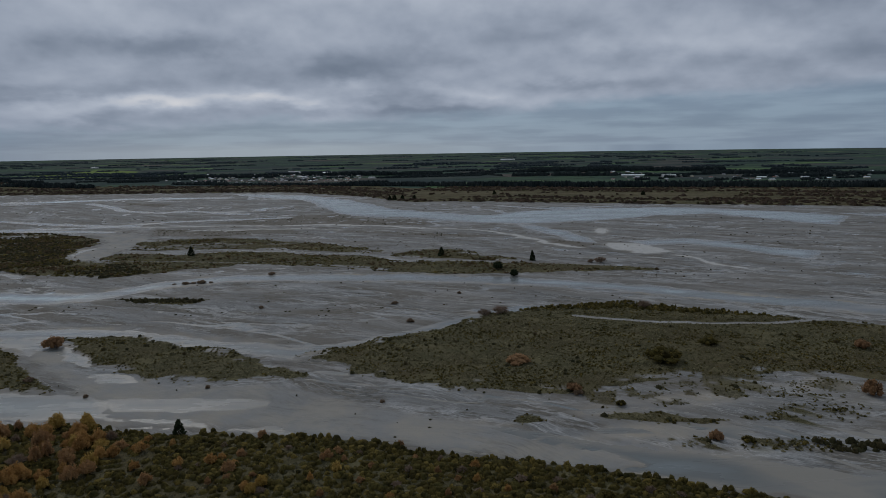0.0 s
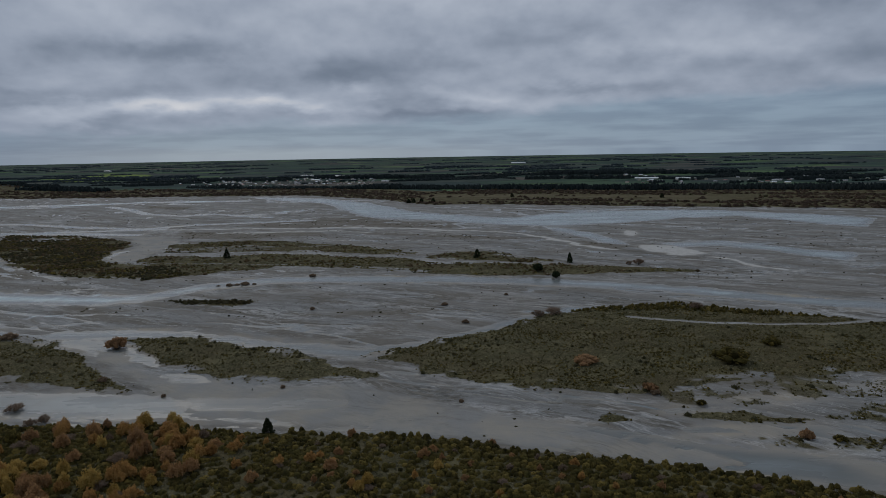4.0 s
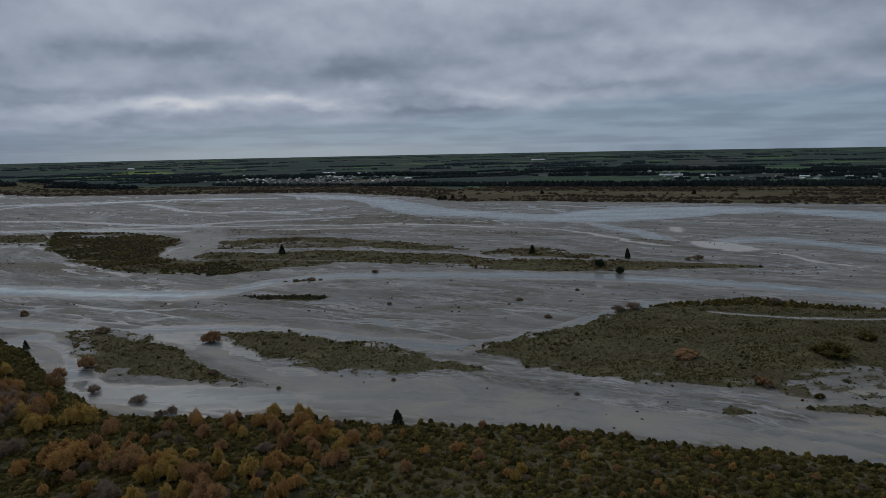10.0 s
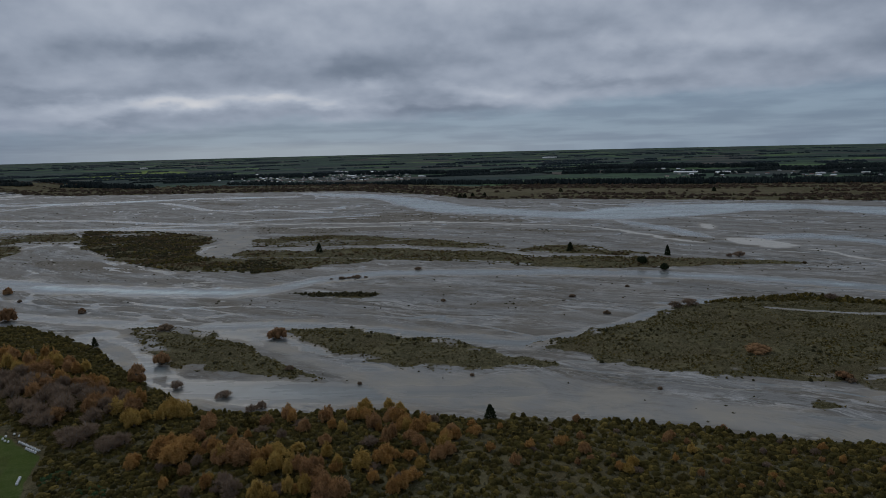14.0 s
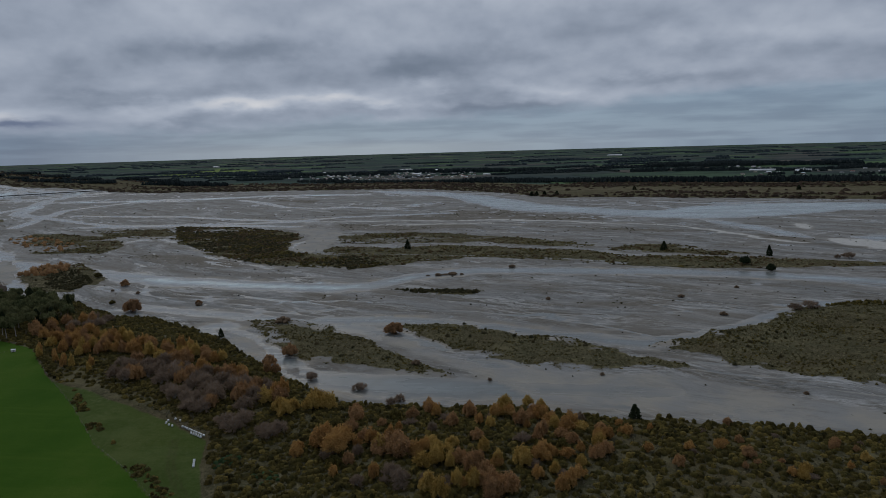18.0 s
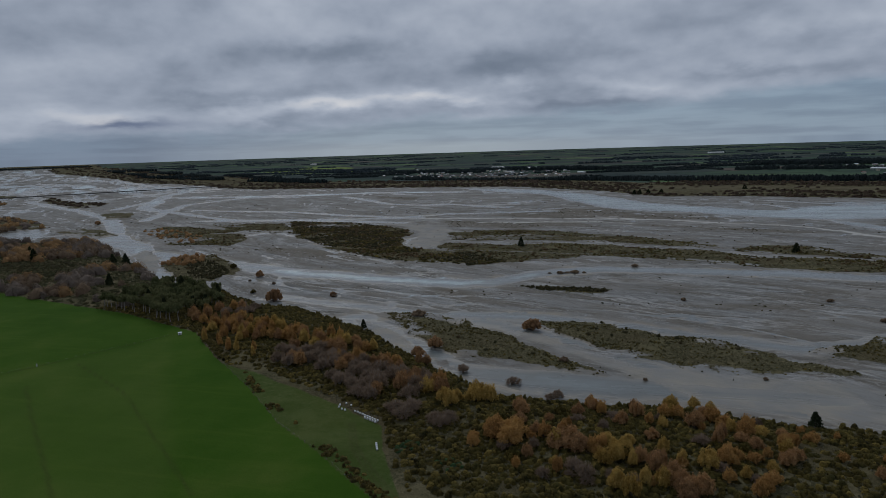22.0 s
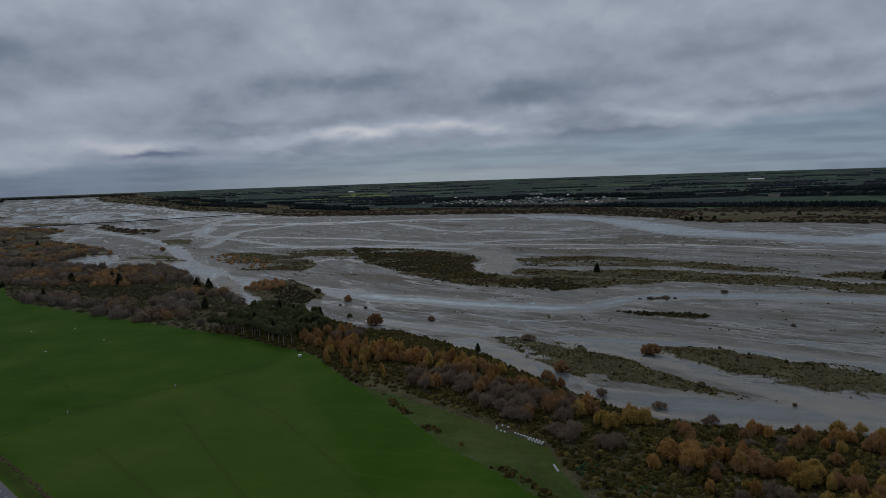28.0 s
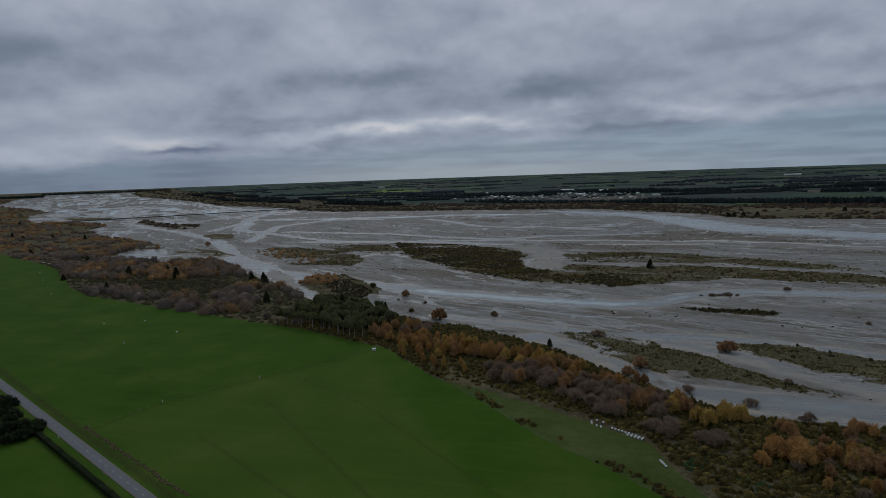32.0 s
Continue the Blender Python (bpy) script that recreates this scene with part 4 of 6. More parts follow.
def tube(line, radii, sides=6):
    line = np.asarray(line, float)
    d = unit(np.gradient(line, axis=0))
    s = unit(np.cross(d, np.array([0.31, 0.9, 0.2])))
    t = np.cross(d, s)
    k = np.arange(sides) * 2 * math.pi / sides
    v = (line[:, None] + np.asarray(radii)[:, None, None] * (np.cos(k)[None, :, None] * s[:, None] + np.sin(k)[None, :, None] * t[:, None])).reshape(-1, 3)
    f = [(i * sides + j, i * sides + (j + 1) % sides, (i + 1) * sides + (j + 1) % sides, (i + 1) * sides + j) for i in range(len(line) - 1) for j in range(sides)]
    return v, f


def lobes(rng, count, spread, low, high, fat, tall):
    """Centres and half sizes of the rounded masses of a crown."""
    ang = np.arange(count) * 2.4 + rng.uniform(0, 6)
    rad = spread * np.sqrt((np.arange(count) + 0.3) / count)
    z = low + (high - low) * rng.uniform(0, 1, count) * (1 - 0.35 * rad / max(spread, 0.01))
    c = np.stack([rad * np.cos(ang), rad * np.sin(ang), z], -1)
    return c, np.stack([fat * rng.uniform(0.75, 1.2, count), fat * rng.uniform(0.75, 1.2, count), tall * rng.uniform(0.8, 1.2, count)], -1)


def crown_points(rng, centres, halves, per):
    out = []
    for c, h in zip(centres, halves):
        d = unit(rng.normal(size=(per, 3)))
        d[:, 2] = np.where(d[:, 2] < -0.5, -d[:, 2], d[:, 2])
        out.append(c + d * h * rng.uniform(0.55, 1.08, (per, 1)))
    return np.concatenate(out)


def dome_lobes(rng, count, spread, top, fat):
    """Masses laid out under one rounded outline that reaches the ground."""
    ang = np.arange(count) * 2.4 + rng.uniform(0, 6)
    t = np.sqrt((np.arange(count) + 0.2) / count)
    rad = spread * t * rng.uniform(0.85, 1.1, count)
    crest = top * np.sqrt(np.maximum(0.08, 1 - 0.72 * t * t)) * rng.uniform(0.82, 1.08, count)
    half = np.stack([fat * rng.uniform(0.8, 1.25, count), fat * rng.uniform(0.8, 1.25, count), crest * 0.46], -1)
    return np.stack([rad * np.cos(ang), rad * np.sin(ang), crest - half[:, 2]], -1), half


def hulls(rng, heap, centres, halves, grow=0.86, sides=7):
    """A closed uneven mass inside each lobe, so that the crown is dense."""
    k = np.arange(sides) * 2 * math.pi / sides
    for c, h in zip(centres, halves):
        v = [(0, 0, 1.0)] + [(r * math.cos(a + i), r * math.sin(a + i), z) for i, (r, z) in enumerate(((0.6, 0.78), (1.0, 0.15), (0.75, -0.7))) for a in k]
        v = np.array(v) * (1 + rng.uniform(-0.17, 0.17, (len(v), 3)))
        base = heap.n
        heap.add(c + v * h * grow, np.zeros((0, 3), int))
        heap.f += [(base, base + 1 + j, base + 1 + (j + 1) % sides) for j in range(sides)]
        heap.f += [(base + 1 + i * sides + j, base + 1 + (i + 1) * sides + j, base + 1 + (i + 1) * sides + (j + 1) % sides, base + 1 + i * sides + (j + 1) % sides) for i in range(2) for j in range(sides)]


# each kind is 8 m wide and 7 m tall as built
def plume_lobes(rng, count, spread, top):
    """Upright plumes of uneven height round one stool, the tallest towards the middle."""
    ang = np.arange(count) * 2.4 + rng.uniform(0, 6)
    t = np.sqrt((np.arange(count) + 0.2) / count)
    rad = spread * t * rng.uniform(0.8, 1.15, count)
    crest = top * (1 - 0.42 * t ** 2.2) * rng.uniform(0.68, 1.10, count)
    half = np.stack([rng.uniform(0.70, 1.20, count), rng.uniform(0.70, 1.20, count), crest * rng.uniform(0.36, 0.5, count)], -1)
    return np.stack([rad * np.cos(ang), rad * np.sin(ang), crest - half[:, 2]], -1), half


def willow_meshes(rng, material):
    c, h = plume_lobes(rng, 17, 2.9, 6.9)
    stems, crown = Heap(), Heap()
    for (x, y, z), (_, _, half) in zip(c[:11], h):
        p = np.array([[x * 0.08, y * 0.08, -0.2], [x * 0.3, y * 0.3, z * 0.35], [x * 0.75, y * 0.75, z * 0.75], [x, y, z + half * 0.8]])
        stems.add(*tube(p + rng.normal(0, 0.08, p.shape) * [[0], [1], [1], [1]], [0.22, 0.16, 0.10, 0.03], 5))
    hulls(rng, crown, c, h, 0.66, 6)
    p = crown_points(rng, c, h * 1.12, 105)
    p[:, 2] = np.maximum(p[:, 2], 0.25)
    crown.add(*leaves(rng, p, 0.25, 3.0, 0.5))
    return stems.mesh("trunk", M_BARK, True), crown.mesh("crown", material, True)


def bare_meshes(rng, material):
    stems, crown = Heap(), Heap()
    c, h = dome_lobes(rng, 12, 3.0, 6.2, 1.3)
    for (x, y, z) in c:
        p = np.array([[x * 0.05, y * 0.05, -0.2], [x * 0.2, y * 0.2, z * 0.5], [x * 0.65, y * 0.65, z * 1.1], [x * 1.05, y * 1.05, z * 1.7 + 0.5]])
        stems.add(*tube(p + rng.normal(0, 0.12, p.shape) * [[0], [1], [1], [1]], [0.20, 0.15, 0.09, 0.03], 5))
    hulls(rng, crown, c, h, 0.42, 6)
    root = np.repeat(c, 110, axis=0)
    d = unit(rng.normal(size=root.shape) + root * [0.3, 0.3, 0.1] + [0, 0, 0.9])
    a = root + d * rng.uniform(0.2, 1.0, (len(root), 1)) * np.repeat(h, 110, axis=0) * 0.7
    e = a + d * rng.uniform(0.6, 1.3, (len(root), 1)) + rng.normal(0, 0.15, root.shape)
    s = unit(np.cross(d, rng.normal(size=root.shape))) * 0.055
    v = np.stack([a - s, a + s, e + s * 0.4, e - s * 0.4], 1).reshape(-1, 3)
    crown.add(v, np.arange(len(v)).reshape(-1, 4))
    return stems.mesh("trunk", M_PALEBARK, True), crown.mesh("crown", material, True)


def conifer_meshes(rng, material):
    stems, crown = Heap(), Heap()
    stems.add(*tube([(0, 0, -0.3), (0, 0, 2), (0.05, 0, 5), (0, 0, 6.9)], [0.4, 0.3, 0.16, 0.04], 6))
    for i in range(26):
        z = 0.5 + 6.2 * (i / 26) ** 0.9
        reach = 3.8 * (1 - (z / 7.1) ** 1.9) * rng.uniform(0.8, 1.15) + 0.2
        n = int(11 + reach * 4)
        ang = rng.uniform(0, 2 * math.pi, n)
        rad = reach * rng.uniform(0.45, 1.0, n)
        p = np.stack([rad * np.cos(ang), rad * np.sin(ang), z - rad * 0.18 + rng.normal(0, 0.15, n)], -1)
        crown.add(*leaves(rng, p, 0.75, 1.6, 0.1))
    return stems.mesh("trunk", M_BARK, True), crown.mesh("crown", material, True)


def gum_meshes(rng, material, low=2.9):
    stems, crown = Heap(), Heap()
    c, h = lobes(rng, 11, 2.7, low, 6.0, 1.5, 1.05)
    fork = np.array([rng.normal(0, 0.3), rng.normal(0, 0.3), low * 0.9])
    stems.add(*tube([(0, 0, -0.2), fork * 0.5, fork], [0.34, 0.27, 0.2], 6))
    for p in c:
        stems.add(*tube([fork, fork * 0.5 + p * 0.5 + rng.normal(0, 0.2, 3), p], [0.16, 0.11, 0.04], 5))
    hulls(rng, crown, c, h, 0.72, 6)
    crown.add(*leaves(rng, crown_points(rng, c, h * 1.06, 80), 0.40, 1.5, 0.1))
    return stems.mesh("trunk", M_PALEBARK, True), crown.mesh("crown", material, True)


def shrub_meshes(rng, material):
    stems, crown = Heap(), Heap()
    c, h = dome_lobes(rng, 11, 2.8, 6.6, 1.3)
    for (x, y, z) in c:
        stems.add(*tube([(x * 0.15, y * 0.15, -0.2), (x * 0.6, y * 0.6, z * 0.5), (x, y, z + 0.6)], [0.13, 0.09, 0.03], 5))
    hulls(rng, crown, c, h, 0.85, 6)
    p = crown_points(rng, c, h * 1.04, 52)
    p[:, 2] = np.maximum(p[:, 2], 0.2)
    crown.add(*leaves(rng, p, 0.36, 2.0, 0.4))
    return stems.mesh("trunk", M_BARK, True), crown.mesh("crown", material, True)


KINDS = {
    "orange": ("willow_tree", "autumn willow with orange leaves among gorse on the river bank", "tree", lambda r: willow_meshes(r, M_ORANGE)),
    "gold": ("willow_tree", "broad willow with golden yellow leaves on the scrubby bank", "tree", lambda r: willow_meshes(r, M_GOLD)),
    "rust": ("willow_tree", "rust-brown willow, half its leaves fallen, in the bank scrub", "tree", lambda r: willow_meshes(r, M_RUST)),
    "bare": ("bare_tree", "leafless grey-brown tree with dense twigs beside the meadow", "tree", lambda r: bare_meshes(r, M_TWIG)),
    "conifer": ("conifer", "dark green pointed conifer standing alone in low scrub", "tree", lambda r: conifer_meshes(r, M_PINE)),
    "gum": ("gum_tree", "grey-green gum tree with a pale trunk at the paddock's edge", "tree", lambda r: gum_meshes(r, M_GUM)),
    "edge_gum": ("gum_tree", "tall gum tree with a bare pale trunk at the paddock's edge", "tree", lambda r: gum_meshes(r, M_GUM, 4.1)),
    "round_pine": ("conifer", "broad round dark green tree at the edge of a river island", "tree", lambda r: shrub_meshes(r, M_PINE)),
    "cypress": ("shelter_tree", "dense dark green shelter tree beside the road", "tree", lambda r: shrub_meshes(r, M_PINE)),
    "shrub_orange": ("willow_shrub", "round orange-brown willow shrub on bare river gravel", "shrub", lambda r: shrub_meshes(r, M_SHRUB)),
    "shrub_dark": ("shrub", "low dark brown shrub on grey river gravel", "shrub", lambda r: shrub_meshes(r, M_BROWN)),
    "shrub_green": ("shrub", "large olive green shrub in dry island scrub", "shrub", lambda r: shrub_meshes(r, M_GORSE)),
    "shrub_bare": ("shrub", "leafless greyish shrub at the water's edge", "shrub", lambda r: bare_meshes(r, M_TWIG)),
}
GROUPS = {"willow_tree": "willows on the south bank", "bare_tree": "bare trees by the meadow", "conifer": "lone conifers", "gum_tree": "gum trees in the grove",
          "shelter_tree": "shelter trees by the road", "willow_shrub": "shrubs on the gravel", "shrub": "shrubs on the gravel"}
MADE = {}
plant_rng = np.random.default_rng(21)


def plant(kind, x, y, wide, tall):
    """One tree or shrub: the first of each look is built, the others are copies at their own size and turn."""
    look_no = int(plant_rng.integers(0, 5))
    turn = float(plant_rng.uniform(0, 360))
    m = pose(x, y, spot(x, y) - 0.1, plant_rng.uniform(-4, 4), plant_rng.uniform(-4, 4), turn)
    key = (kind, look_no)
    size = Vector((wide / 8, wide / 8, tall / 7))
    if key not in MADE:
        name, label, category, maker = KINDS[kind]
        tree = tagged(new(name), label, category, GROUPS[name])
        trunk, crown = maker(np.random.default_rng(100 + look_no * 7 + len(kind)))
        part("trunk", trunk, tree), part("crown", crown, tree)
        tree.matrix_basis = m @ Matrix.Diagonal((*size, 1))
        MADE[key] = tree, size
        return tree
    tree, first = MADE[key]
    return copy_thing(tree, m @ Matrix.Diagonal((size.x / first.x, size.y / first.y, size.z / first.z, 1)))


def clustered(kind, rows):
    """A wide mass is a few trees close together."""
    for x, y, wide, tall in rows:
        if wide < 12:
            plant(kind, x, y, max(wide, 3.5), tall)
        else:
            n = 2 if wide < 18 else 3
            for k in range(n):
                a = k * 2 * math.pi / n + x
                plant(kind, x + wide * 0.24 * math.cos(a), y + wide * 0.24 * math.sin(a), wide * 0.62, tall * plant_rng.uniform(0.75, 1.0))


def strewn(poly, count, gap, seed, keep=None):
    """Random places inside an outline, no two closer than gap."""
    rng = np.random.default_rng(seed)
    box = np.array(poly, float)
    got = []
    for _ in range(count * 12):
        x, y = rng.uniform(box[:, 0].min(), box[:, 0].max()), rng.uniform(box[:, 1].min(), box[:, 1].max())
        if inside(poly, np.array([x]), np.array([y]))[0] < 0 or any(math.hypot(x - p, y - q) < gap for p, q in got):
            continue
        got.append((x, y))
        if len(got) >= count:
            break
    return got


def standing(places):
    """The same places with the ground's height."""
    p = np.array(places, float)
    return np.stack([p[:, 0], p[:, 1], height(p[:, 0], p[:, 1])], -1)


# ---- trees on the south bank ----
clustered("gold", [(-333, 333, 21.5, 12.0), (-349, 320, 18.5, 11.0), (-366, 334, 11.6, 11.0), (-284, 276, 9.4, 10.6), (-257, 264, 16.3, 11.0),
                   (-252, 238, 16.6, 12.0), (-247, 262, 5.8, 9.3), (-242, 245, 6.9, 10.1), (-232, 278, 7.5, 9.5), (-225, 267, 5.8, 9.2)])
clustered("gold", [(-252, 273, 14.7, 10.8), (-235, 246, 8.5, 10.2), (-213, 267, 11.6, 10.3), (-201, 336, 9.2, 8.7), (-195, 311, 7.3, 7.6),
                   (-198, 260, 6.4, 6.7), (-222, 340, 11.8, 10.0), (-87, 265, 12.0, 6.5), (-53, 281, 5.8, 5.2), (-209, 346, 8.0, 7.0)])
clustered("orange", [(-363, 348, 15.9, 12.0), (-309, 279, 26, 12.5), (-431, 385, 15, 11.0), (-448, 378, 14, 11.0), (-401, 379, 10.9, 9.3), (-409, 379, 11.0, 9.3),
                     (-290, 284, 9.7, 11.0), (-281, 250, 6.6, 9.6), (-262, 327, 12.1, 9.8), (-236, 312, 6.6, 7.8), (-223, 326, 14.8, 11.0), (-263, 275, 12.5, 10.6)])
clustered("orange", [(-281, 287, 8.0, 10.2), (-200, 274, 12.3, 9.2), (-197, 319, 10.8, 7.3), (-189, 306, 10.5, 8.6), (-194, 247, 12.7, 9.8), (-188, 256, 10.2, 7.1),
                     (-267, 337, 9.0, 7.9), (-184, 282, 5.5, 5.8), (-202, 326, 11.4, 9.8), (-186, 317, 10.8, 8.3), (-116, 290, 7.5, 6.0), (-205, 273, 9.5, 9.0)])
clustered("orange", [(-151, 284, 6.5, 5.9), (-131, 287, 6.4, 5.5), (-169, 299, 8.3, 6.5), (-92, 265, 5.8, 5.1), (-325, 271, 12.7, 9.0), (-160, 318, 6.0, 5.0)])
clustered("rust", [(-386, 394, 12.2, 10.9), (-383, 342, 20.1, 12.0), (-415, 377, 13.2, 10.8), (-457, 402, 19.6, 11.0), (-306, 317, 17.4, 11.0), (-277, 278, 25, 11.0),
                   (-239, 267, 15.6, 9.8), (-230, 245, 15.5, 10.6), (-251, 309, 9.9, 8.5), (-266, 331, 8.8, 8.2), (-242, 323, 10.1, 10.5), (-233, 256, 17, 11.0)])
clustered("rust", [(-213, 312, 11.0, 11.0), (-224, 242, 20, 11.0), (-243, 338, 6.1, 6.4), (-206, 332, 9.6, 7.0), (-105, 282, 8.2, 5.7), (-60, 296, 6.1, 5.0),
                   (-203, 296, 12.1, 10.0), (-140, 271, 7.2, 6.0), (-101, 325, 6.8, 4.5), (-172, 281, 9.9, 7.5), (-25, 312, 5.3, 4.0)])
clustered("bare", [(-372, 302, 24, 11.0), (-347, 292, 19, 11.0), (-403, 322, 21, 11.0), (-427, 344, 12.7, 11.0), (-271, 250, 16.0, 10.2), (-291, 344, 8.3, 5.8)])
PURPLE = [(-510, 406), (-463, 400), (-417, 373), (-378, 366), (-357, 338), (-377, 315), (-411, 322), (-454, 356), (-490, 367)]
for i, (x, y) in enumerate(strewn(PURPLE, 46, 7.5, 3)):
    plant("bare" if i % 5 else "rust", x, y, plant_rng.uniform(10, 15), plant_rng.uniform(9.5, 13))
ROW = [(-605, 462), (-550, 462), (-471, 434), (-421, 404), (-455, 398), (-511, 418), (-552, 412), (-583, 430)]
for i, (x, y) in enumerate(strewn(ROW, 64, 5.4, 4)):
    plant(("orange", "orange", "gold", "rust")[i % 4], x, y, plant_rng.uniform(7, 12), plant_rng.uniform(8.5, 13))
SLIM = [(-585, 425), (-552, 408), (-505, 388), (-515, 378), (-556, 396), (-590, 415)]
for i, (x, y) in enumerate(strewn(SLIM, 10, 8.0, 5)):
    plant("orange" if i % 3 else "gold", x, y, plant_rng.uniform(4, 5.5), plant_rng.uniform(9, 11.5))
NEAR = [(-330, 300), (-300, 325), (-230, 330), (-180, 322), (-150, 300), (-185, 262), (-230, 235), (-300, 245)]
for i, (x, y) in enumerate(strewn(NEAR, 62, 7.5, 6)):
    plant(("rust", "orange", "bare", "gold", "rust", "bare", "orange", "shrub_green")[i % 8], x, y, plant_rng.uniform(5, 10.5), plant_rng.uniform(4, 8.5))
THIN = [(-150, 318), (-40, 308), (90, 262), (200, 225), (180, 190), (60, 225), (-80, 255), (-140, 270)]
for i, (x, y) in enumerate(strewn(THIN, 84, 8.0, 7)):
    plant(("rust", "shrub_bare", "orange", "shrub_green", "shrub_bare", "rust")[i % 6], x, y, plant_rng.uniform(3.5, 6.5), plant_rng.uniform(2.6, 4.6))
GROVE = [(-760, 600), (-672, 575), (-625, 515), (-640, 478), (-713, 500), (-745, 515)]
for i, (x, y) in enumerate(strewn(GROVE, 66, 7.0, 8)):
    plant("gum" if i % 9 else "conifer", x, y, plant_rng.uniform(11, 16) if i % 9 else plant_rng.uniform(9, 11), plant_rng.uniform(15, 21))
for i in range(17):
    x = -757 + i * 7.4 + plant_rng.normal(0, 1.6)
    plant("edge_gum", x, float(line_y(FIELD, x)) + plant_rng.uniform(5, 13), plant_rng.uniform(9, 12.5), plant_rng.uniform(15, 20))
BROWN = [(-645, 485), (-632, 520), (-592, 521), (-571, 485), (-596, 452), (-625, 460)]
for i, (x, y) in enumerate(strewn(BROWN, 16, 9.0, 9)):
    plant(("rust", "bare", "orange")[i % 3], x, y, plant_rng.uniform(10, 14), plant_rng.uniform(9, 12))

# ---- lone conifers and shrubs ----
for x, y, w, h in [(-381, 938, 11, 15), (-5, 906, 11, 14), (121, 858, 8.5, 15), (-149, 331, 7.5, 9), (-465, 480, 5.5, 8), (-1204, 754, 13, 18), (-1093, 739, 14, 20), (-1290, 705, 9, 9), (-957, 744, 11, 13), (-942, 752, 12, 15), (-931, 741, 10, 12), (-1725, 999, 13, 12)]:
    plant("conifer", x, y, w, h)
for x, y, w, h in [(-318, 495, 19, 12), (-387, 433, 14, 12), (-1405, 1208, 16, 13), (-542, 591, 9, 6), (-596, 560, 20, 17), (-681, 680, 13, 9), (81, 384, 12, 6), (143, 316, 9, 7), (-396, 413, 12, 10), (52, 441, 22, 6), (314, 461, 14, 8), (263, 372, 14, 11)]:
    plant("shrub_orange", x, y, w, h)
for x, y, w, h in [(67, 793, 17, 13), (84, 755, 13, 10)]:
    plant("round_pine", x, y, w, h)
for x, y, w, h in [(158, 440, 30, 11), (205, 475, 16, 7), (105, 362, 7, 4), (-749, 728, 12, 8), (-640, 593, 8, 5), (158, 312, 8, 4)]:
    plant("shrub_green", x, y, w, h)
for x, y, w, h in [(-40, 372, 4, 2.5), (-540, 587, 8, 4), (15, 663, 6, 3), (-183, 611, 6, 4), (-32, 554, 8, 4), (-51, 623, 9, 3), (-287, 415, 8, 4), (-233, 388, 4, 2.5), (-158, 399, 4, 2.5), (-309, 738, 11, 4), (-292, 742, 14, 5), (-301, 741, 8, 3), (-322, 737, 6, 2.2), (-281, 744, 6, 2.5), (-220, 788, 11, 4), (83, 380, 8, 4), (-426, 523, 16, 6), (-640, 640, 6, 4), (-681, 655, 5, 3)]:
    plant("shrub_dark", x, y, w, h)
for x, y, w, h in [(52, 579, 18, 8), (36, 573, 14, 7), (-317, 369, 12, 6), (-287, 350, 8, 7), (190, 590, 14, 8), (-355, 385, 10, 8), (208, 833, 17, 11), (196, 836, 10, 6)]:
    plant("shrub_bare", x, y, w, h)


# ---- low growth that nobody could count ----
def domes(name, at, wide, tall, rng, material, label, rings=((0.62, 0.80), (1.0, 0.12)), sides=6, sprays=0, spray=0.5, category="scrub", core=1.0, long=1.4, upright=0.3):
    """Many low rounded bushes in one mesh, each uneven, with loose sprays on top."""
    n = len(at)
    k = np.arange(sides) * 2 * math.pi / sides
    base = [(0, 0, 1.0)] + [(r * math.cos(a + i * 0.5), r * math.sin(a + i * 0.5), h) for i, (r, h) in enumerate(rings) for a in k]
    base = np.array(base)[None] * np.ones((n, 1, 1))
    base = base * (1 + rng.uniform(-0.25, 0.25, base.shape)) * core
    spin = rng.uniform(0, 6.28, (n, 1))
    x = base[..., 0] * np.cos(spin) - base[..., 1] * np.sin(spin)
    y = base[..., 0] * np.sin(spin) + base[..., 1] * np.cos(spin)
    v = np.stack([at[:, 0:1] + x * wide[:, None] / 2, at[:, 1:2] + y * wide[:, None] / 2, at[:, 2:3] - 0.15 + base[..., 2] * tall[:, None]], -1)
    one = [(0, 1 + j, 1 + (j + 1) % sides) for j in range(sides)]
    four = [(1 + i * sides + j, 1 + (i + 1) * sides + j, 1 + (i + 1) * sides + (j + 1) % sides, 1 + i * sides + (j + 1) % sides) for i in range(len(rings) - 1) for j in range(sides)]
    m = base.shape[1]
    off = (np.arange(n) * m)[:, None, None]
    faces = (np.array(one)[None] + off).reshape(-1, 3).tolist()
    if four:
        faces += (np.array(four)[None] + off).reshape(-1, 4).tolist()
    verts = v.reshape(-1, 3)
    if sprays:
        d = unit(rng.normal(size=(n, sprays, 3)))
        d[..., 2] = np.abs(d[..., 2])
        p = at[:, None, :] + d * np.stack([wide / 2, wide / 2, tall], -1)[:, None, :] * rng.uniform(0.85, 1.1, (n, sprays, 1))
        lv, lf = leaves(rng, p.reshape(-1, 3), spray, long, upright)
        faces += (lf + len(verts)).tolist()
        verts = np.concatenate([verts, lv])
    return tagged(new(name, mesh_of(name, verts, faces, material, True)), label, category, kind="stuff")


def scattered(rng, count, x0, x1, y0, y1, weight):
    """Places drawn by a weight from 0 to 1 that follows the cover."""
    x, y = rng.uniform(x0, x1, count), rng.uniform(y0, y1, count)
    keep = rng.uniform(0, 1, count) < weight(x, y)
    x, y = x[keep], y[keep]
    return np.stack([x, y, height(x, y)], -1)


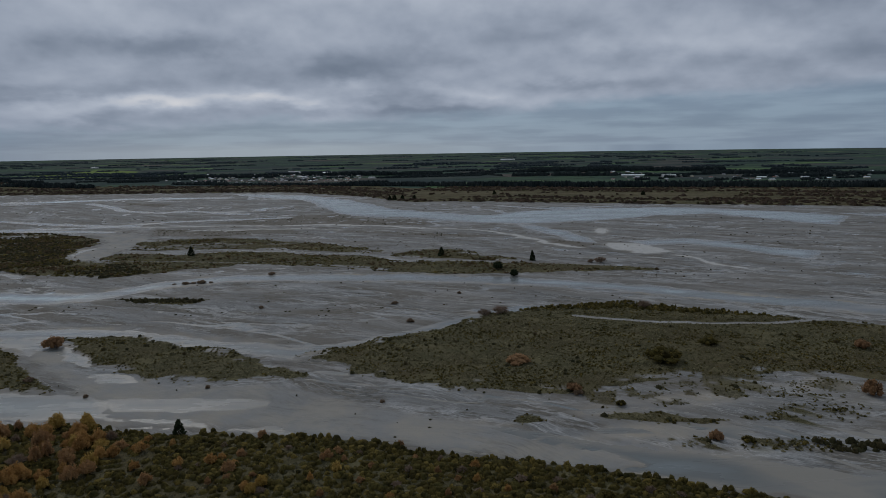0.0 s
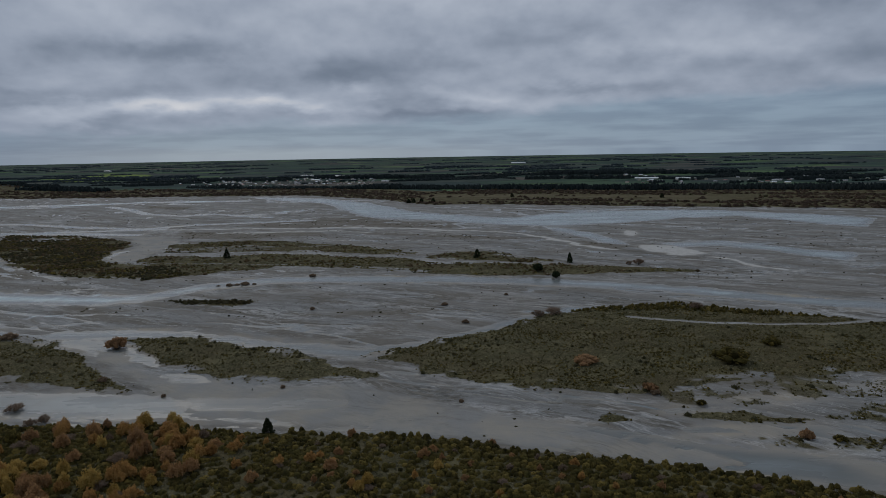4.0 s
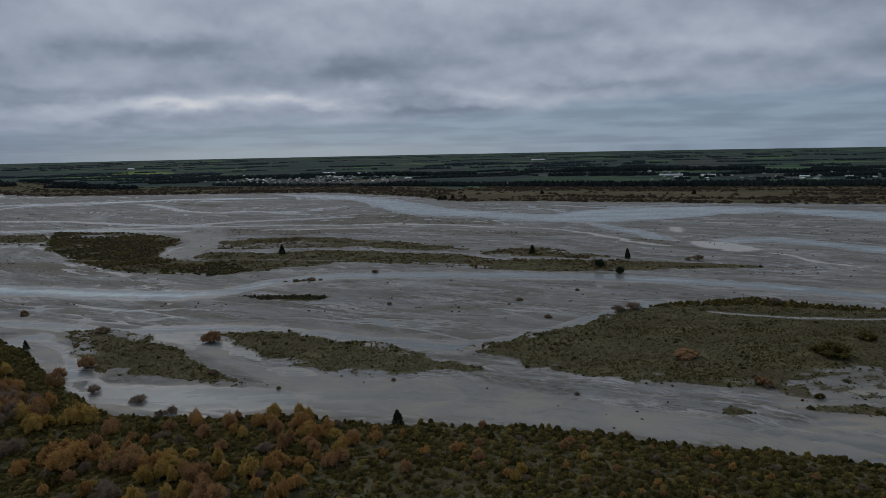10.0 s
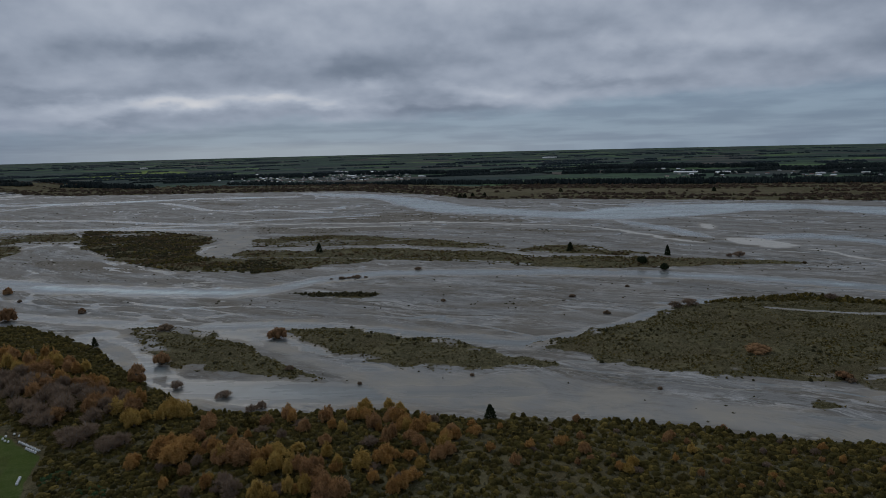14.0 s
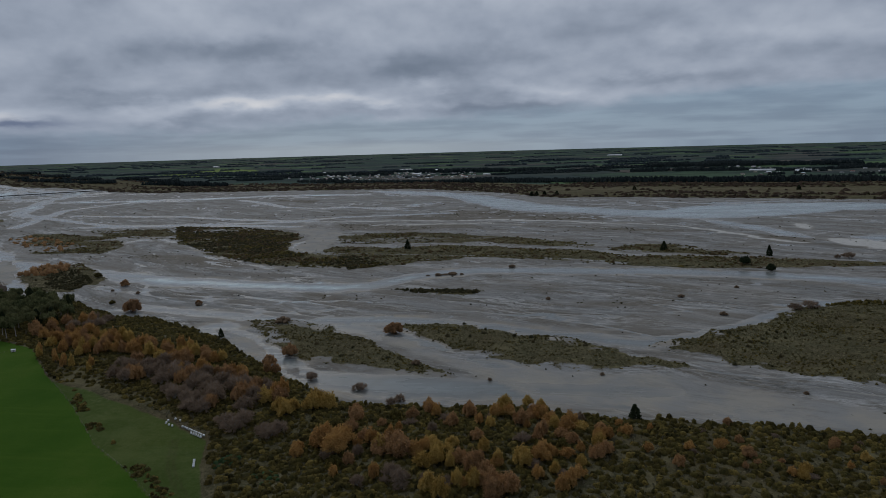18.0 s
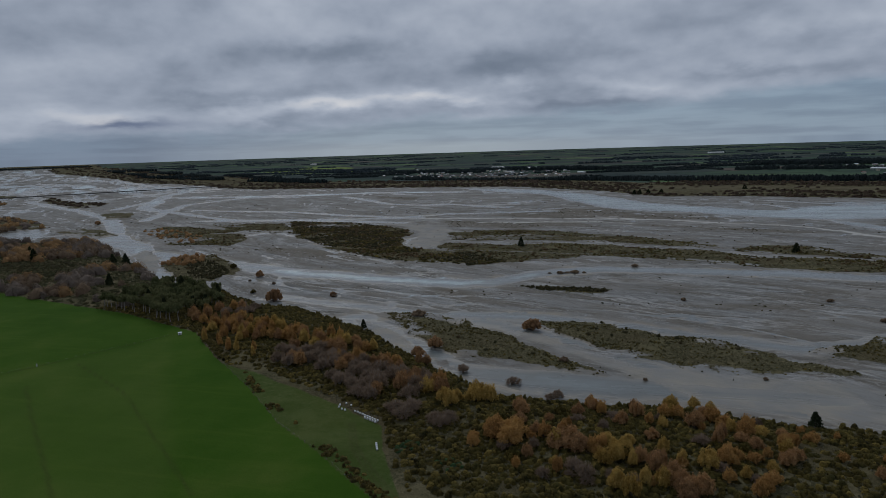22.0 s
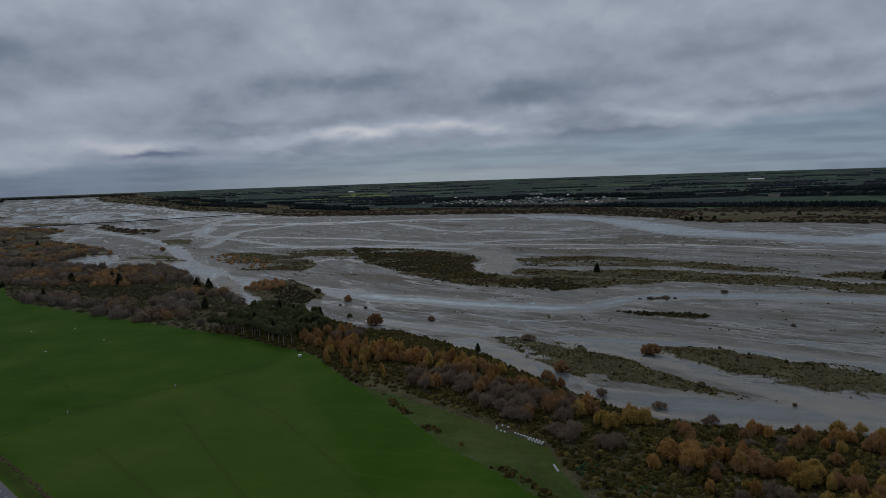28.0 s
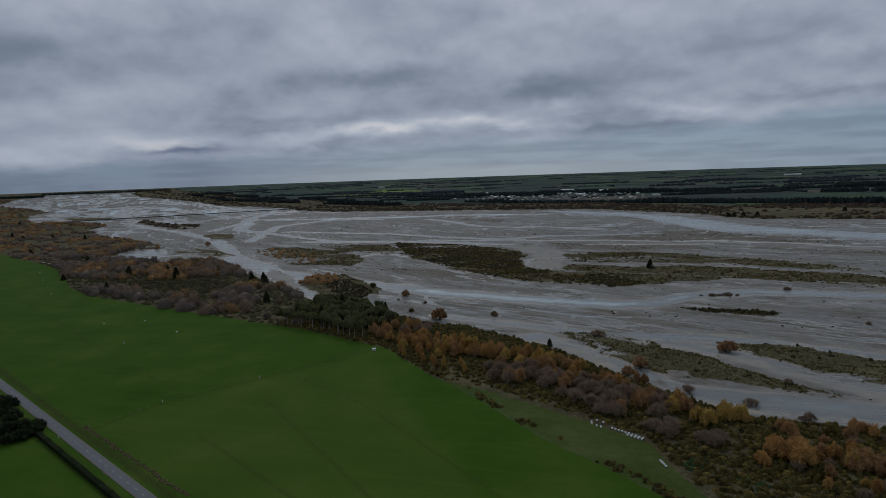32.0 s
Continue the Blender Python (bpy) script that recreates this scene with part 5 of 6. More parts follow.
def gorse_weight(x, y):
    z, veg, pasture, farm, damp, tongue, south, north = land(x, y)
    open_ground = ease(x, -235, -190) * ease(-20 - x, 0, 60)
    clear = 1 - (0.15 + 0.32 * open_ground) * (1 - ease(fractal(x / 34 + 12, y / 26 + 8, 4), 0.42, 0.52))
    return ((south > 1) & (pasture < 0.1) & (tongue < -2)) * np.maximum(clear, ease(14 - south, 0, 8)) * ease(150 - south, 0, 40)


rng = np.random.default_rng(31)
at = scattered(rng, 92000, -760, 420, 130, 640, gorse_weight)
edge = np.clip((line_y(BANK, at[:, 0]) - at[:, 1]) / 12, 0, 1)
domes("gorse_scrub", at, rng.uniform(2.2, 5.2, len(at)), rng.uniform(0.8, 2.4, len(at)) * (1.35 - 0.35 * edge), rng, M_GORSE, "dense dark green gorse with yellowish tips along the bank", sprays=9, spray=0.45)


def hedge_weight(x, y):
    off = y - line_y(FIELD, x)
    return ((off > 2) & (off < 11) & (x > -580) & (x < -340)) * ease(fractal(x / 22 + 2, y / 22, 3), 0.41, 0.50)


at = scattered(rng, 7500, -580, -340, 190, 420, hedge_weight)
domes("field_edge_scrub", at, rng.uniform(1.8, 4.4, len(at)), rng.uniform(0.8, 2.2, len(at)), rng, M_GORSE, "broken line of low gorse along the paddock's edge", sprays=6, spray=0.6)


def island_weight(x, y):
    z, veg, pasture, farm, damp, tongue, south, north = land(x, y)
    return ((south < -4) & (north < 0)) * np.clip(veg, 0, 1) * (0.4 + 0.6 * ease(fractal(x / 16 + 5, y / 12, 3), 0.35, 0.6))


at = scattered(rng, 100000, -520, 480, 270, 680, island_weight)
domes("island_tussock", at, rng.uniform(0.9, 2.4, len(at)), rng.uniform(0.3, 0.9, len(at)), rng, M_TUSSOCK, "dry olive and straw tussock on the gravel islands", rings=((1.0, 0.1),), sides=6, sprays=5, spray=0.42)
at = scattered(rng, 50000, -1300, 420, 620, 1260, island_weight)
domes("island_grass", at, rng.uniform(2.0, 5.0, len(at)), rng.uniform(0.5, 1.3, len(at)), rng, M_TUSSOCK, "dry grass and low scrub on the middle islands", rings=((1.0, 0.1),), sides=6, sprays=2, spray=0.9)


def bush_weight(x, y):
    w = island_weight(x, y)
    return w * ease(fractal(x / 45 + 31, y / 30 + 4, 3), 0.48, 0.6)


at = scattered(rng, 5500, -1300, 480, 270, 1260, bush_weight)
domes("island_scrub", at, rng.uniform(2.2, 5.5, len(at)), rng.uniform(1.0, 2.4, len(at)), rng, M_SCRUB, "dark low bushes scattered over the gravel islands", sprays=8, spray=0.7)


def low_gorse_weight(x, y):
    return island_weight(x, y) * (0.22 + 0.78 * ease(fractal(x / 60 + 3, y / 22 + 14, 4), 0.46, 0.56))


at = scattered(rng, 60000, -520, 480, 270, 680, low_gorse_weight)
domes("island_low_gorse", at, rng.uniform(0.9, 2.4, len(at)), rng.uniform(0.4, 1.1, len(at)), rng, M_GORSE, "low dark green gorse mixed through the island tussock", sprays=5, spray=0.5)


# dense gorse rims and clumps on the islands
for rim, count, seed in [([(60, 590), (94, 600), (176, 617), (267, 572), (300, 552), (230, 566), (170, 588), (110, 588)], 260, 51), ([(-350, 662), (-310, 656), (-252, 654), (-258, 638), (-286, 641), (-318, 640)], 90, 52),
                         ([(-850, 790), (-800, 765), (-735, 700), (-730, 655), (-775, 665), (-830, 740)], 220, 54), ([(190, 312), (290, 304), (290, 290), (200, 299)], 90, 55)]:
    at = standing(strewn(rim, count, 2.2, seed))
    domes("island_gorse", at, rng.uniform(2.0, 6.0, len(at)), rng.uniform(0.8, 3.2, len(at)), rng, M_SCRUB if seed in (52, 54, 55) else M_GORSE, "dark green gorse thicket on a gravel island", sprays=9, spray=0.8)


for name, material, salt, label in [("thicket_gorse", M_GORSE, 3, "dense dark green gorse over the large river island"), ("thicket_scrub", M_SCRUB, 23, "olive and brown scrub over the large river island"), ("thicket_brush", M_DIMRUST, 43, "brown leafless brush over the large river island")]:
    at = scattered(rng, 11000, -960, -360, 765, 1275, lambda x, y: ease(inside(THICKET, x, y), 2, 12) * ease(fractal(x / 55 + salt, y / 40, 3), 0.46, 0.54) * (0.9 if salt < 40 else 0.45))
    domes(name, at, rng.uniform(3.0, 7.0, len(at)), rng.uniform(1.2, 2.8, len(at)), rng, material, label, sprays=4, spray=0.9)


for name, material, salt, label in [("middle_island_gorse", M_GORSE, 5, "dark green gorse patches on the middle river islands"), ("middle_island_brush", M_DIMRUST, 35, "brown low brush on the middle river islands")]:
    at = scattered(rng, 16000, -1120, 280, 760, 1240, lambda x, y: island_weight(x, y) * ease(fractal(x / 60 + salt, y / 24 + salt, 4), 0.47, 0.55) * (inside(THICKET, x, y) < 0))
    domes(name, at, rng.uniform(2.0, 5.0, len(at)), rng.uniform(0.7, 1.9, len(at)), rng, material, label, sprays=4, spray=0.8)


def bar_weight(x, y):
    return bed_cover(x, y)[1] * ease(fractal(x / 40 + 9, y / 26, 3), 0.5, 0.62) * 0.8


at = scattered(rng, 15000, -1020, 260, 590, 2010, bar_weight)
domes("bar_brush", at, rng.uniform(1.5, 4.5, len(at)), rng.uniform(0.4, 1.2, len(at)), rng, M_SCRUB, "sparse low brush on dry brown gravel bars", sprays=3, spray=0.8)


def clearing_weight(x, y):
    z, veg, pasture, farm, damp, tongue, south, north = land(x, y)
    return ((south > 2) & (pasture < 0.3)) * ease(140 - south, 0, 40) * 0.8


at = scattered(rng, 78000, -760, 420, 130, 640, clearing_weight)
domes("bank_tussock", at, rng.uniform(0.8, 1.9, len(at)), rng.uniform(0.4, 1.0, len(at)), rng, M_DRYGRASS, "dry tussock grass between the gorse of the bank", rings=((1.0, 0.1),), sides=5, sprays=3, spray=0.6)


def litter_weight(x, y):
    z, veg, pasture, farm, damp, tongue, south, north = land(x, y)
    return ((south < -6) & (north < -30) & (z > 0.15)) * (0.15 + ease(fractal(x / 60 + 11, y / 20 + 4, 3), 0.55, 0.7))


at = scattered(rng, 3800, -1500, 700, 300, 1700, litter_weight)
far_size = 0.8 + np.hypot(at[:, 0] + 190, at[:, 1]) / 900
domes("gravel_brush", at, rng.uniform(0.6, 1.8, len(at)) * far_size, rng.uniform(0.25, 0.8, len(at)) * far_size, rng, M_SCRUB, "small dark tufts and driftwood on bare shingle", sprays=3, spray=0.6)


# ---- woods along the far reach of the bank ----
def woods(name, places, wide, tall, rng, material, label, per=26, leaf=1.1):
    """Close-grown rounded crowns that reach down to the undergrowth."""
    return domes(name, places, wide, tall, rng, material, label, rings=((0.5, 0.93), (0.95, 0.5), (0.95, 0.0)), sides=6, sprays=per, spray=leaf, category="woodland", core=0.84, long=2.3, upright=0.5)


CLEARING = [(-1185, 660), (-950, 640), (-930, 690), (-1019, 738), (-1167, 716)]
rng = np.random.default_rng(77)


def wood_places(count, lo, hi, salt, x0=-3900, x1=-727, y0=500, y1=2750):
    x, y = rng.uniform(x0, x1, count), rng.uniform(y0, y1, count)
    gap = fractal(x / 70 + salt, y / 50, 3)
    glade = fractal(x / 85 + 61, y / 60 + 17, 3)
    z, veg, pasture, farm, damp, tongue, south, north = land(x, y)
    keep = ((south > 4) | (inside(SPIT, x, y) > 4)) & (pasture < 0.05) & (gap > lo) & (gap < hi) & (glade < rng.uniform(0.50, 0.58, count)) & (inside(CLEARING, x, y) < rng.uniform(-12, 8, count))
    x, y = x[keep], y[keep]
    return np.stack([x, y, height(x, y)], -1)


for name, lo, hi, material, label in [
        ("orange_woodland", 0.0, 0.495, M_OCHRE, "orange-brown autumn willows crowded along the river bank"),
        ("rust_woodland", 0.42, 0.58, M_BROWN, "rust-brown leafless willows crowded along the river bank"),
        ("bare_woodland", 0.53, 1.0, M_DIMTWIG, "grey-brown bare willows crowded along the river bank")]:
    for near, count, (x0, x1, y0, y1), per, leaf in ((True, 4200, (-1560, -727, 500, 1300), 120, 0.85), (False, 9500, (-3900, -1560, 850, 2750), 22, 1.7)):
        some = wood_places(count, lo, hi, 4, x0, x1, y0, y1)
        spread = 7.5 + 15 * rng.uniform(0, 1, len(some)) ** 1.6
        woods(name, some, spread, (4.5 + spread * rng.uniform(0.26, 0.44, len(some))) * (1.0 if near else 0.7), rng, material, label, per=per, leaf=leaf)
def glade_weight(x, y):
    z, veg, pasture, farm, damp, tongue, south, north = land(x, y)
    return ((south > 3) & (pasture < 0.05) & (x < -727)) * 0.9


at = scattered(rng, 14000, -1560, -727, 500, 1300, glade_weight)
domes("wood_undergrowth", at, rng.uniform(3, 8, len(at)), rng.uniform(1.0, 2.6, len(at)), rng, M_UNDER, "dark gorse and scrub between the bank willows", sprays=8, spray=1.0)
at = wood_places(460, 0.0, 1.0, 33)[:16]
for x, y, z in at:
    plant("conifer", float(x), float(y), 10, 15)
ISLE = [(-880, 745), (-895, 790), (-855, 815), (-825, 770), (-835, 735)]
at = standing(strewn(ISLE, 26, 7.0, 12))
woods("island_willows", at, rng.uniform(8, 12, len(at)), rng.uniform(5, 8, len(at)), rng, M_RUST, "rust-coloured willows on a small river island", per=30, leaf=0.9)
ISLE2 = [(-1190, 1090), (-1180, 1140), (-1010, 1040), (-960, 940), (-1000, 938)]
at = standing(strewn(ISLE2, 40, 8.0, 13))
woods("island_brush", at, rng.uniform(6, 11, len(at)), rng.uniform(2.5, 5, len(at)), rng, M_RUST, "low brown willow brush on a mid-river island", per=20, leaf=0.9)
ISLE3 = [(-2390, 2050), (-2116, 1865), (-1890, 1795), (-1830, 1650), (-1915, 1655), (-2300, 1920)]
at = standing(strewn(ISLE3, 60, 12.0, 14))
domes("island_brush", at, rng.uniform(10, 22, len(at)), rng.uniform(2.5, 6, len(at)), rng, M_FARSCRUB, "dark brown low brush on a long river island", sprays=10, spray=1.5)
at = standing(strewn(CLEARING, 420, 4.0, 15))
domes("clearing_scrub", at, rng.uniform(3, 8, len(at)), rng.uniform(0.8, 2.2, len(at)), rng, M_SCRUB, "low olive and brown scrub in a clearing of the woods", sprays=16, spray=0.8)
at = scattered(rng, 3000, -1300, 300, 690, 1250, lambda x, y: bush_weight(x, y) * 0.7)
woods("island_thicket", at, rng.uniform(4, 8, len(at)), rng.uniform(1.5, 3.2, len(at)), rng, M_DIMRUST, "low brownish thicket on the middle islands", per=12, leaf=0.8)


# ---- the far bank: scrub, pine belt, shelter belts ----
def far_scrub_weight(x, y):
    z, veg, pasture, farm, damp, tongue, south, north = land(x, y)
    dry = ease(fractal(x / 300 + 7, north / 40, 3), 0.40, 0.52)
    paddock = (x > -120) & (x < 900) & (north > 190 + 25 * np.sin(x / 130)) & (north < 430)
    return ((north > 2) & (north < np.interp(x, [-420, 130], [400, 690])) & (np.hypot(x - HUB[0], y - HUB[1]) < 4760)) * np.where(paddock, 0.03, np.maximum(dry, ease(60 - north, 0, 30))) * np.where(np.hypot(x - HUB[0], y - HUB[1]) > 3250, 0.45, 1.0)


at = scattered(rng, 60000, -3600, 2100, 900, 3600, far_scrub_weight)
domes("far_bank_scrub", at, rng.uniform(9, 20, len(at)), rng.uniform(2.0, 6.0, len(at)), rng, M_FARSCRUB, "brown leafless scrub along the far river bank", sprays=4, spray=1.8)
at = scattered(rng, 9000, -3600, 2100, 900, 3600, lambda x, y: far_scrub_weight(x, y) * ease(fractal(x / 90, y / 60, 2), 0.5, 0.6))
domes("far_bank_gorse", at, rng.uniform(6, 12, len(at)), rng.uniform(3.0, 7.0, len(at)), rng, M_SCRUB, "dark evergreen scrub along the far river bank", sprays=5, spray=1.8)


def belt_mesh(length, depth, tall, rng, material, far):
    """A row of close-grown dark trees: many crowns, uneven in height."""
    heap = Heap()
    n = max(4, int(length / ((6.5 if material is M_FARPINE else 9.0) if far else 6.0) * max(1.0, depth / (40 if far else 26))))
    sides = 4 if far else 5
    rings = ((0.7, 0.62), (1.0, -0.1)) if far else ((0.55, 0.72), (1.0, 0.3), (0.9, -0.1))
    for _ in range(n):
        x, y, h = rng.uniform(-length / 2, length / 2), rng.uniform(-depth / 2, depth / 2), tall * rng.uniform(0.72, 1.12)
        r = rng.uniform(6.5, 10) if far else rng.uniform(5, 8)
        k = np.arange(sides) * 2 * math.pi / sides + rng.uniform(0, 6)
        v = [(x + rng.normal(0, 0.8), y, h)]
        for f, zz in rings:
            v += [(x + r * (1.7 if far else 1.15) * f * rng.uniform(0.8, 1.2) * math.cos(a), y + r * f * rng.uniform(0.8, 1.2) * math.sin(a), h * zz + (rng.normal(0, 0.05) * h if zz > 0 else 0)) for a in k]
        base = heap.n
        heap.add(v, np.zeros((0, 4), int))
        heap.f += [(base, base + 1 + j, base + 1 + (j + 1) % sides) for j in range(sides)]
        heap.f += [(base + 1 + i * sides + j, base + 1 + (i + 1) * sides + j, base + 1 + (i + 1) * sides + (j + 1) % sides, base + 1 + i * sides + (j + 1) % sides) for i in range(len(rings) - 1) for j in range(sides)]
    return heap.mesh("crowns", material)


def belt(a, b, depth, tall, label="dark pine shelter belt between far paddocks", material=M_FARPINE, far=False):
    """A tree belt from a to b, split so that it follows the lie of the land."""
    length = math.dist(a, b)
    n = max(1, round(length / 260))
    for i in range(n):
        t = (i + 0.5) / n
        x, y = a[0] + (b[0] - a[0]) * t, a[1] + (b[1] - a[1]) * t
        ob = tagged(new("shelter_belt", belt_mesh(length / n + 6, depth, tall, rng, material, far)), label, "tree belt", "shelter belts", kind="stuff")
        ob.matrix_basis = pose(x, y, spot(x, y) - 0.5, 0, 0, math.degrees(math.atan2(b[1] - a[1], b[0] - a[0])))


TOWN = [(-1350, 3060), (-900, 2960), (-396, 3010), (-420, 3330), (-900, 3420), (-1350, 3380)]
PINES = "long dark pine plantation behind the far bank"
belt((-420, 2735), (130, 2545), 90, 19, PINES)
belt((130, 2550), (660, 2385), 110, 21, PINES)
belt((660, 2385), (1560, 2145), 120, 22, PINES)
belt((1560, 2145), (2300, 1900), 110, 20, PINES)
belt((-1250, 2925), (-420, 2735), 50, 14, PINES)
belt((-2643, 2887), (-2133, 2847), 55, 17, PINES)
belt((-1947, 2808), (-1519, 2739), 55, 17, PINES)
belt((-3120, 3180), (-2660, 2930), 45, 13, PINES)
belt((-2250, 3080), (-1650, 2800), 60, 15, PINES)
belt((-3050, 3270), (-2300, 2960), 70, 13, PINES)
belt((-4240, 2080), (-3790, 2760), 60, 12, PINES)
belt((-3905, 2860), (-3405, 3370), 70, 9, PINES)
belt((-3700, 1980), (-3500, 2200), 60, 12, PINES)


def far_belt(x, y, angle, length, depth, tall):
    """A belt of the level plain, brought to the place where the same line of sight meets the climbing one."""
    dx, dy = math.cos(radians(angle)) * length / 2, math.sin(radians(angle)) * length / 2
    (ax, ay, k), (bx, by, _) = unlevel(x - dx, y - dy), unlevel(x + dx, y + dy)
    if inside(TOWN, np.array([x]), np.array([y]))[0] > -160 and tall < 20.5:
        return
    if min(ay - line_y(FAR, ax), by - line_y(FAR, bx)) < 420:
        return
    # past 4.3 km the pines take the paler colour with haze mixed in
    belt((ax, ay), (bx, by), max(5.0, depth * k), tall * k, material=M_HAZEPINE if math.hypot(x, y) > 4300 else M_FARPINE, far=True)


FARMS = np.random.default_rng(404)
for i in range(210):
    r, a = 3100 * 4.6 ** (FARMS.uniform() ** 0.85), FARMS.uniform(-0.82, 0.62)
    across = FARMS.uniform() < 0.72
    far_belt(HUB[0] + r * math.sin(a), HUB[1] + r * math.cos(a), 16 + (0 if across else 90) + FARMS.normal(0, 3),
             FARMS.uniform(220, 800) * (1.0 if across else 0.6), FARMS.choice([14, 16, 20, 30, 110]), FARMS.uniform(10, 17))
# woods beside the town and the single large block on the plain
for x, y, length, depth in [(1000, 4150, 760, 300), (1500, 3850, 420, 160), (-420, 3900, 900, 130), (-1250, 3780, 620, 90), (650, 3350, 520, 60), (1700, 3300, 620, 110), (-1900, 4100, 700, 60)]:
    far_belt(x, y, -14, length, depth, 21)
for x, y in [(-165, 1934), (-150, 1930), (-126, 1927), (166, 2075), (615, 1955), (-90, 1925)]:
    plant("conifer", x, y, 15, 14)

# ---- the far town ----
M_WALLS = [simple("wall_pale", (0.42, 0.41, 0.38), (0.60, 0.59, 0.55), 0.5), simple("wall_brick", (0.20, 0.12, 0.09), (0.30, 0.19, 0.15), 0.5), simple("wall_cream", (0.45, 0.40, 0.30), (0.58, 0.53, 0.42), 0.5)]
M_ROOFS = [simple("roof_white", (0.62, 0.63, 0.65), (0.80, 0.81, 0.83), 0.3, 0.5), simple("roof_grey", (0.16, 0.17, 0.18), (0.28, 0.29, 0.31), 0.3, 0.5),
           simple("roof_red", (0.17, 0.075, 0.06), (0.26, 0.12, 0.10), 0.3, 0.6), simple("roof_green", (0.09, 0.12, 0.10), (0.16, 0.19, 0.16), 0.3, 0.6)]
M_GLASS = simple("dark_window", (0.02, 0.022, 0.025), (0.05, 0.055, 0.06), 0.5, 0.1, 0.5)


def box_mesh(name, x0, x1, y0, y1, z0, z1, material):
    v = [(x, y, z) for z in (z0, z1) for y in (y0, y1) for x in (x0, x1)]
    return mesh_of(name, v, [(0, 2, 3, 1), (4, 5, 7, 6), (0, 1, 5, 4), (2, 6, 7, 3), (0, 4, 6, 2), (1, 3, 7, 5)], material)


def roof_mesh(length, depth, z0, rise_up, over, material):
    x, y = length / 2 + over, depth / 2 + over
    v = [(-x, -y, z0), (x, -y, z0), (x, y, z0), (-x, y, z0), (-x, 0, z0 + rise_up), (x, 0, z0 + rise_up)]
    v += [(p, q, r - 0.18) for p, q, r in v[:4]]
    return mesh_of("roof", v, [(0, 1, 5, 4), (2, 3, 4, 5), (0, 4, 3), (1, 2, 5), (6, 9, 8, 7), (0, 6, 7, 1), (1, 7, 8, 2), (2, 8, 9, 3), (3, 9, 6, 0)], material)


HOUSES = {}


def house(x, y, angle, kind):
    """A one-storey house: walls, a gabled roof, a door and windows."""
    m = pose(x, y, spot(x, y) - 0.3, 0, 0, angle)
    if kind in HOUSES:
        return copy_thing(HOUSES[kind], m)
    w, d, h = [(14, 9, 3.2), (18, 10, 3.2), (12, 8, 5.4), (16, 9, 3.0), (11, 9, 3.0), (22, 12, 4.5)][kind]
    paint = M_WALLS[kind % 3]
    tone = ["grey", "pale", "green", "red", "grey", "pale"][kind]
    home = tagged(new("house"), "one-storey house with a %s metal roof in the far town" % tone, "house", "town houses")
    part("wall", box_mesh("wall", -w / 2, w / 2, -d / 2, d / 2, 0, h, paint), home)
    part("roof", roof_mesh(w, d, h, d * 0.22, 0.6, [M_ROOFS[1], M_ROOFS[0], M_ROOFS[3], M_ROOFS[2], M_ROOFS[1], M_ROOFS[0]][kind]), home)
    for k in (-0.3, 0.28):
        part("window", box_mesh("window", w * k - 1, w * k + 1, -d / 2 - 0.03, -d / 2 + 0.1, 1.0, 2.3, M_GLASS), home)
    part("door", box_mesh("door", -0.5, 0.5, -d / 2 - 0.03, -d / 2 + 0.1, 0.1, 2.1, M_WALLS[1]), home)
    home.matrix_basis = m
    HOUSES[kind] = home
    return home


TOWN_EAST = [(705, 2720), (1250, 2560), (1760, 2460), (1950, 2800), (1300, 3050), (813, 3230)]
for i, (x, y) in enumerate(strewn(TOWN, 170, 17, 41)):
    house(x, y, rng.uniform(-10, 40) + 90 * (i % 2), i % 6)
for i, (x, y) in enumerate(strewn(TOWN_EAST, 60, 30, 42)):
    house(x, y, rng.uniform(-10, 40) + 90 * (i % 2), (i * 5 + 1) % 6)


def big_shed(x, y, w, d, h, angle, roofing, label):
    hall = tagged(new("shed"), label, "shed", "large sheds")
    part("wall", box_mesh("wall", -w / 2, w / 2, -d / 2, d / 2, 0, h, M_WALLS[0]), hall)
    part("roof", roof_mesh(w, d, h, d * 0.10, 0.5, roofing), hall)
    part("door", box_mesh("door", -2.5, 2.5, -d / 2 - 0.05, -d / 2 + 0.1, 0, 4.2, M_ROOFS[1]), hall)
    hall.matrix_basis = pose(x, y, spot(x, y) - 0.4, 0, 0, angle)


for x, y, w, d, h in [(886, 2976, 105, 26, 6), (1030, 2908, 62, 24, 6), (-608, 3447, 100, 30, 7), (420, 4160, 90, 30, 5), (-820, 3510, 70, 24, 6), (-351, 3161, 40, 18, 6), (-1010, 3300, 60, 22, 6), (-720, 3250, 45, 20, 6), (-2045, 3740, 40, 18, 7), (1350, 2700, 36, 16, 5), (1500, 2640, 30, 14, 5)]:
    big_shed(x, y, w, d, h, -14, M_ROOFS[0], "long white-roofed farm shed on the far plain")
for x, y, tall in [(-330, 2960, 9), (-1100, 3020, 11), (-700, 3080, 10), (-520, 3200, 10), (-1300, 3150, 12), (900, 2780, 12), (1200, 2660, 12), (1500, 2560, 12), (1050, 2860, 12), (1650, 2560, 11)]:
    belt((x - 60, y - 12), (x + 60, y + 14), 24, tall, "clump of dark trees among the town's houses")

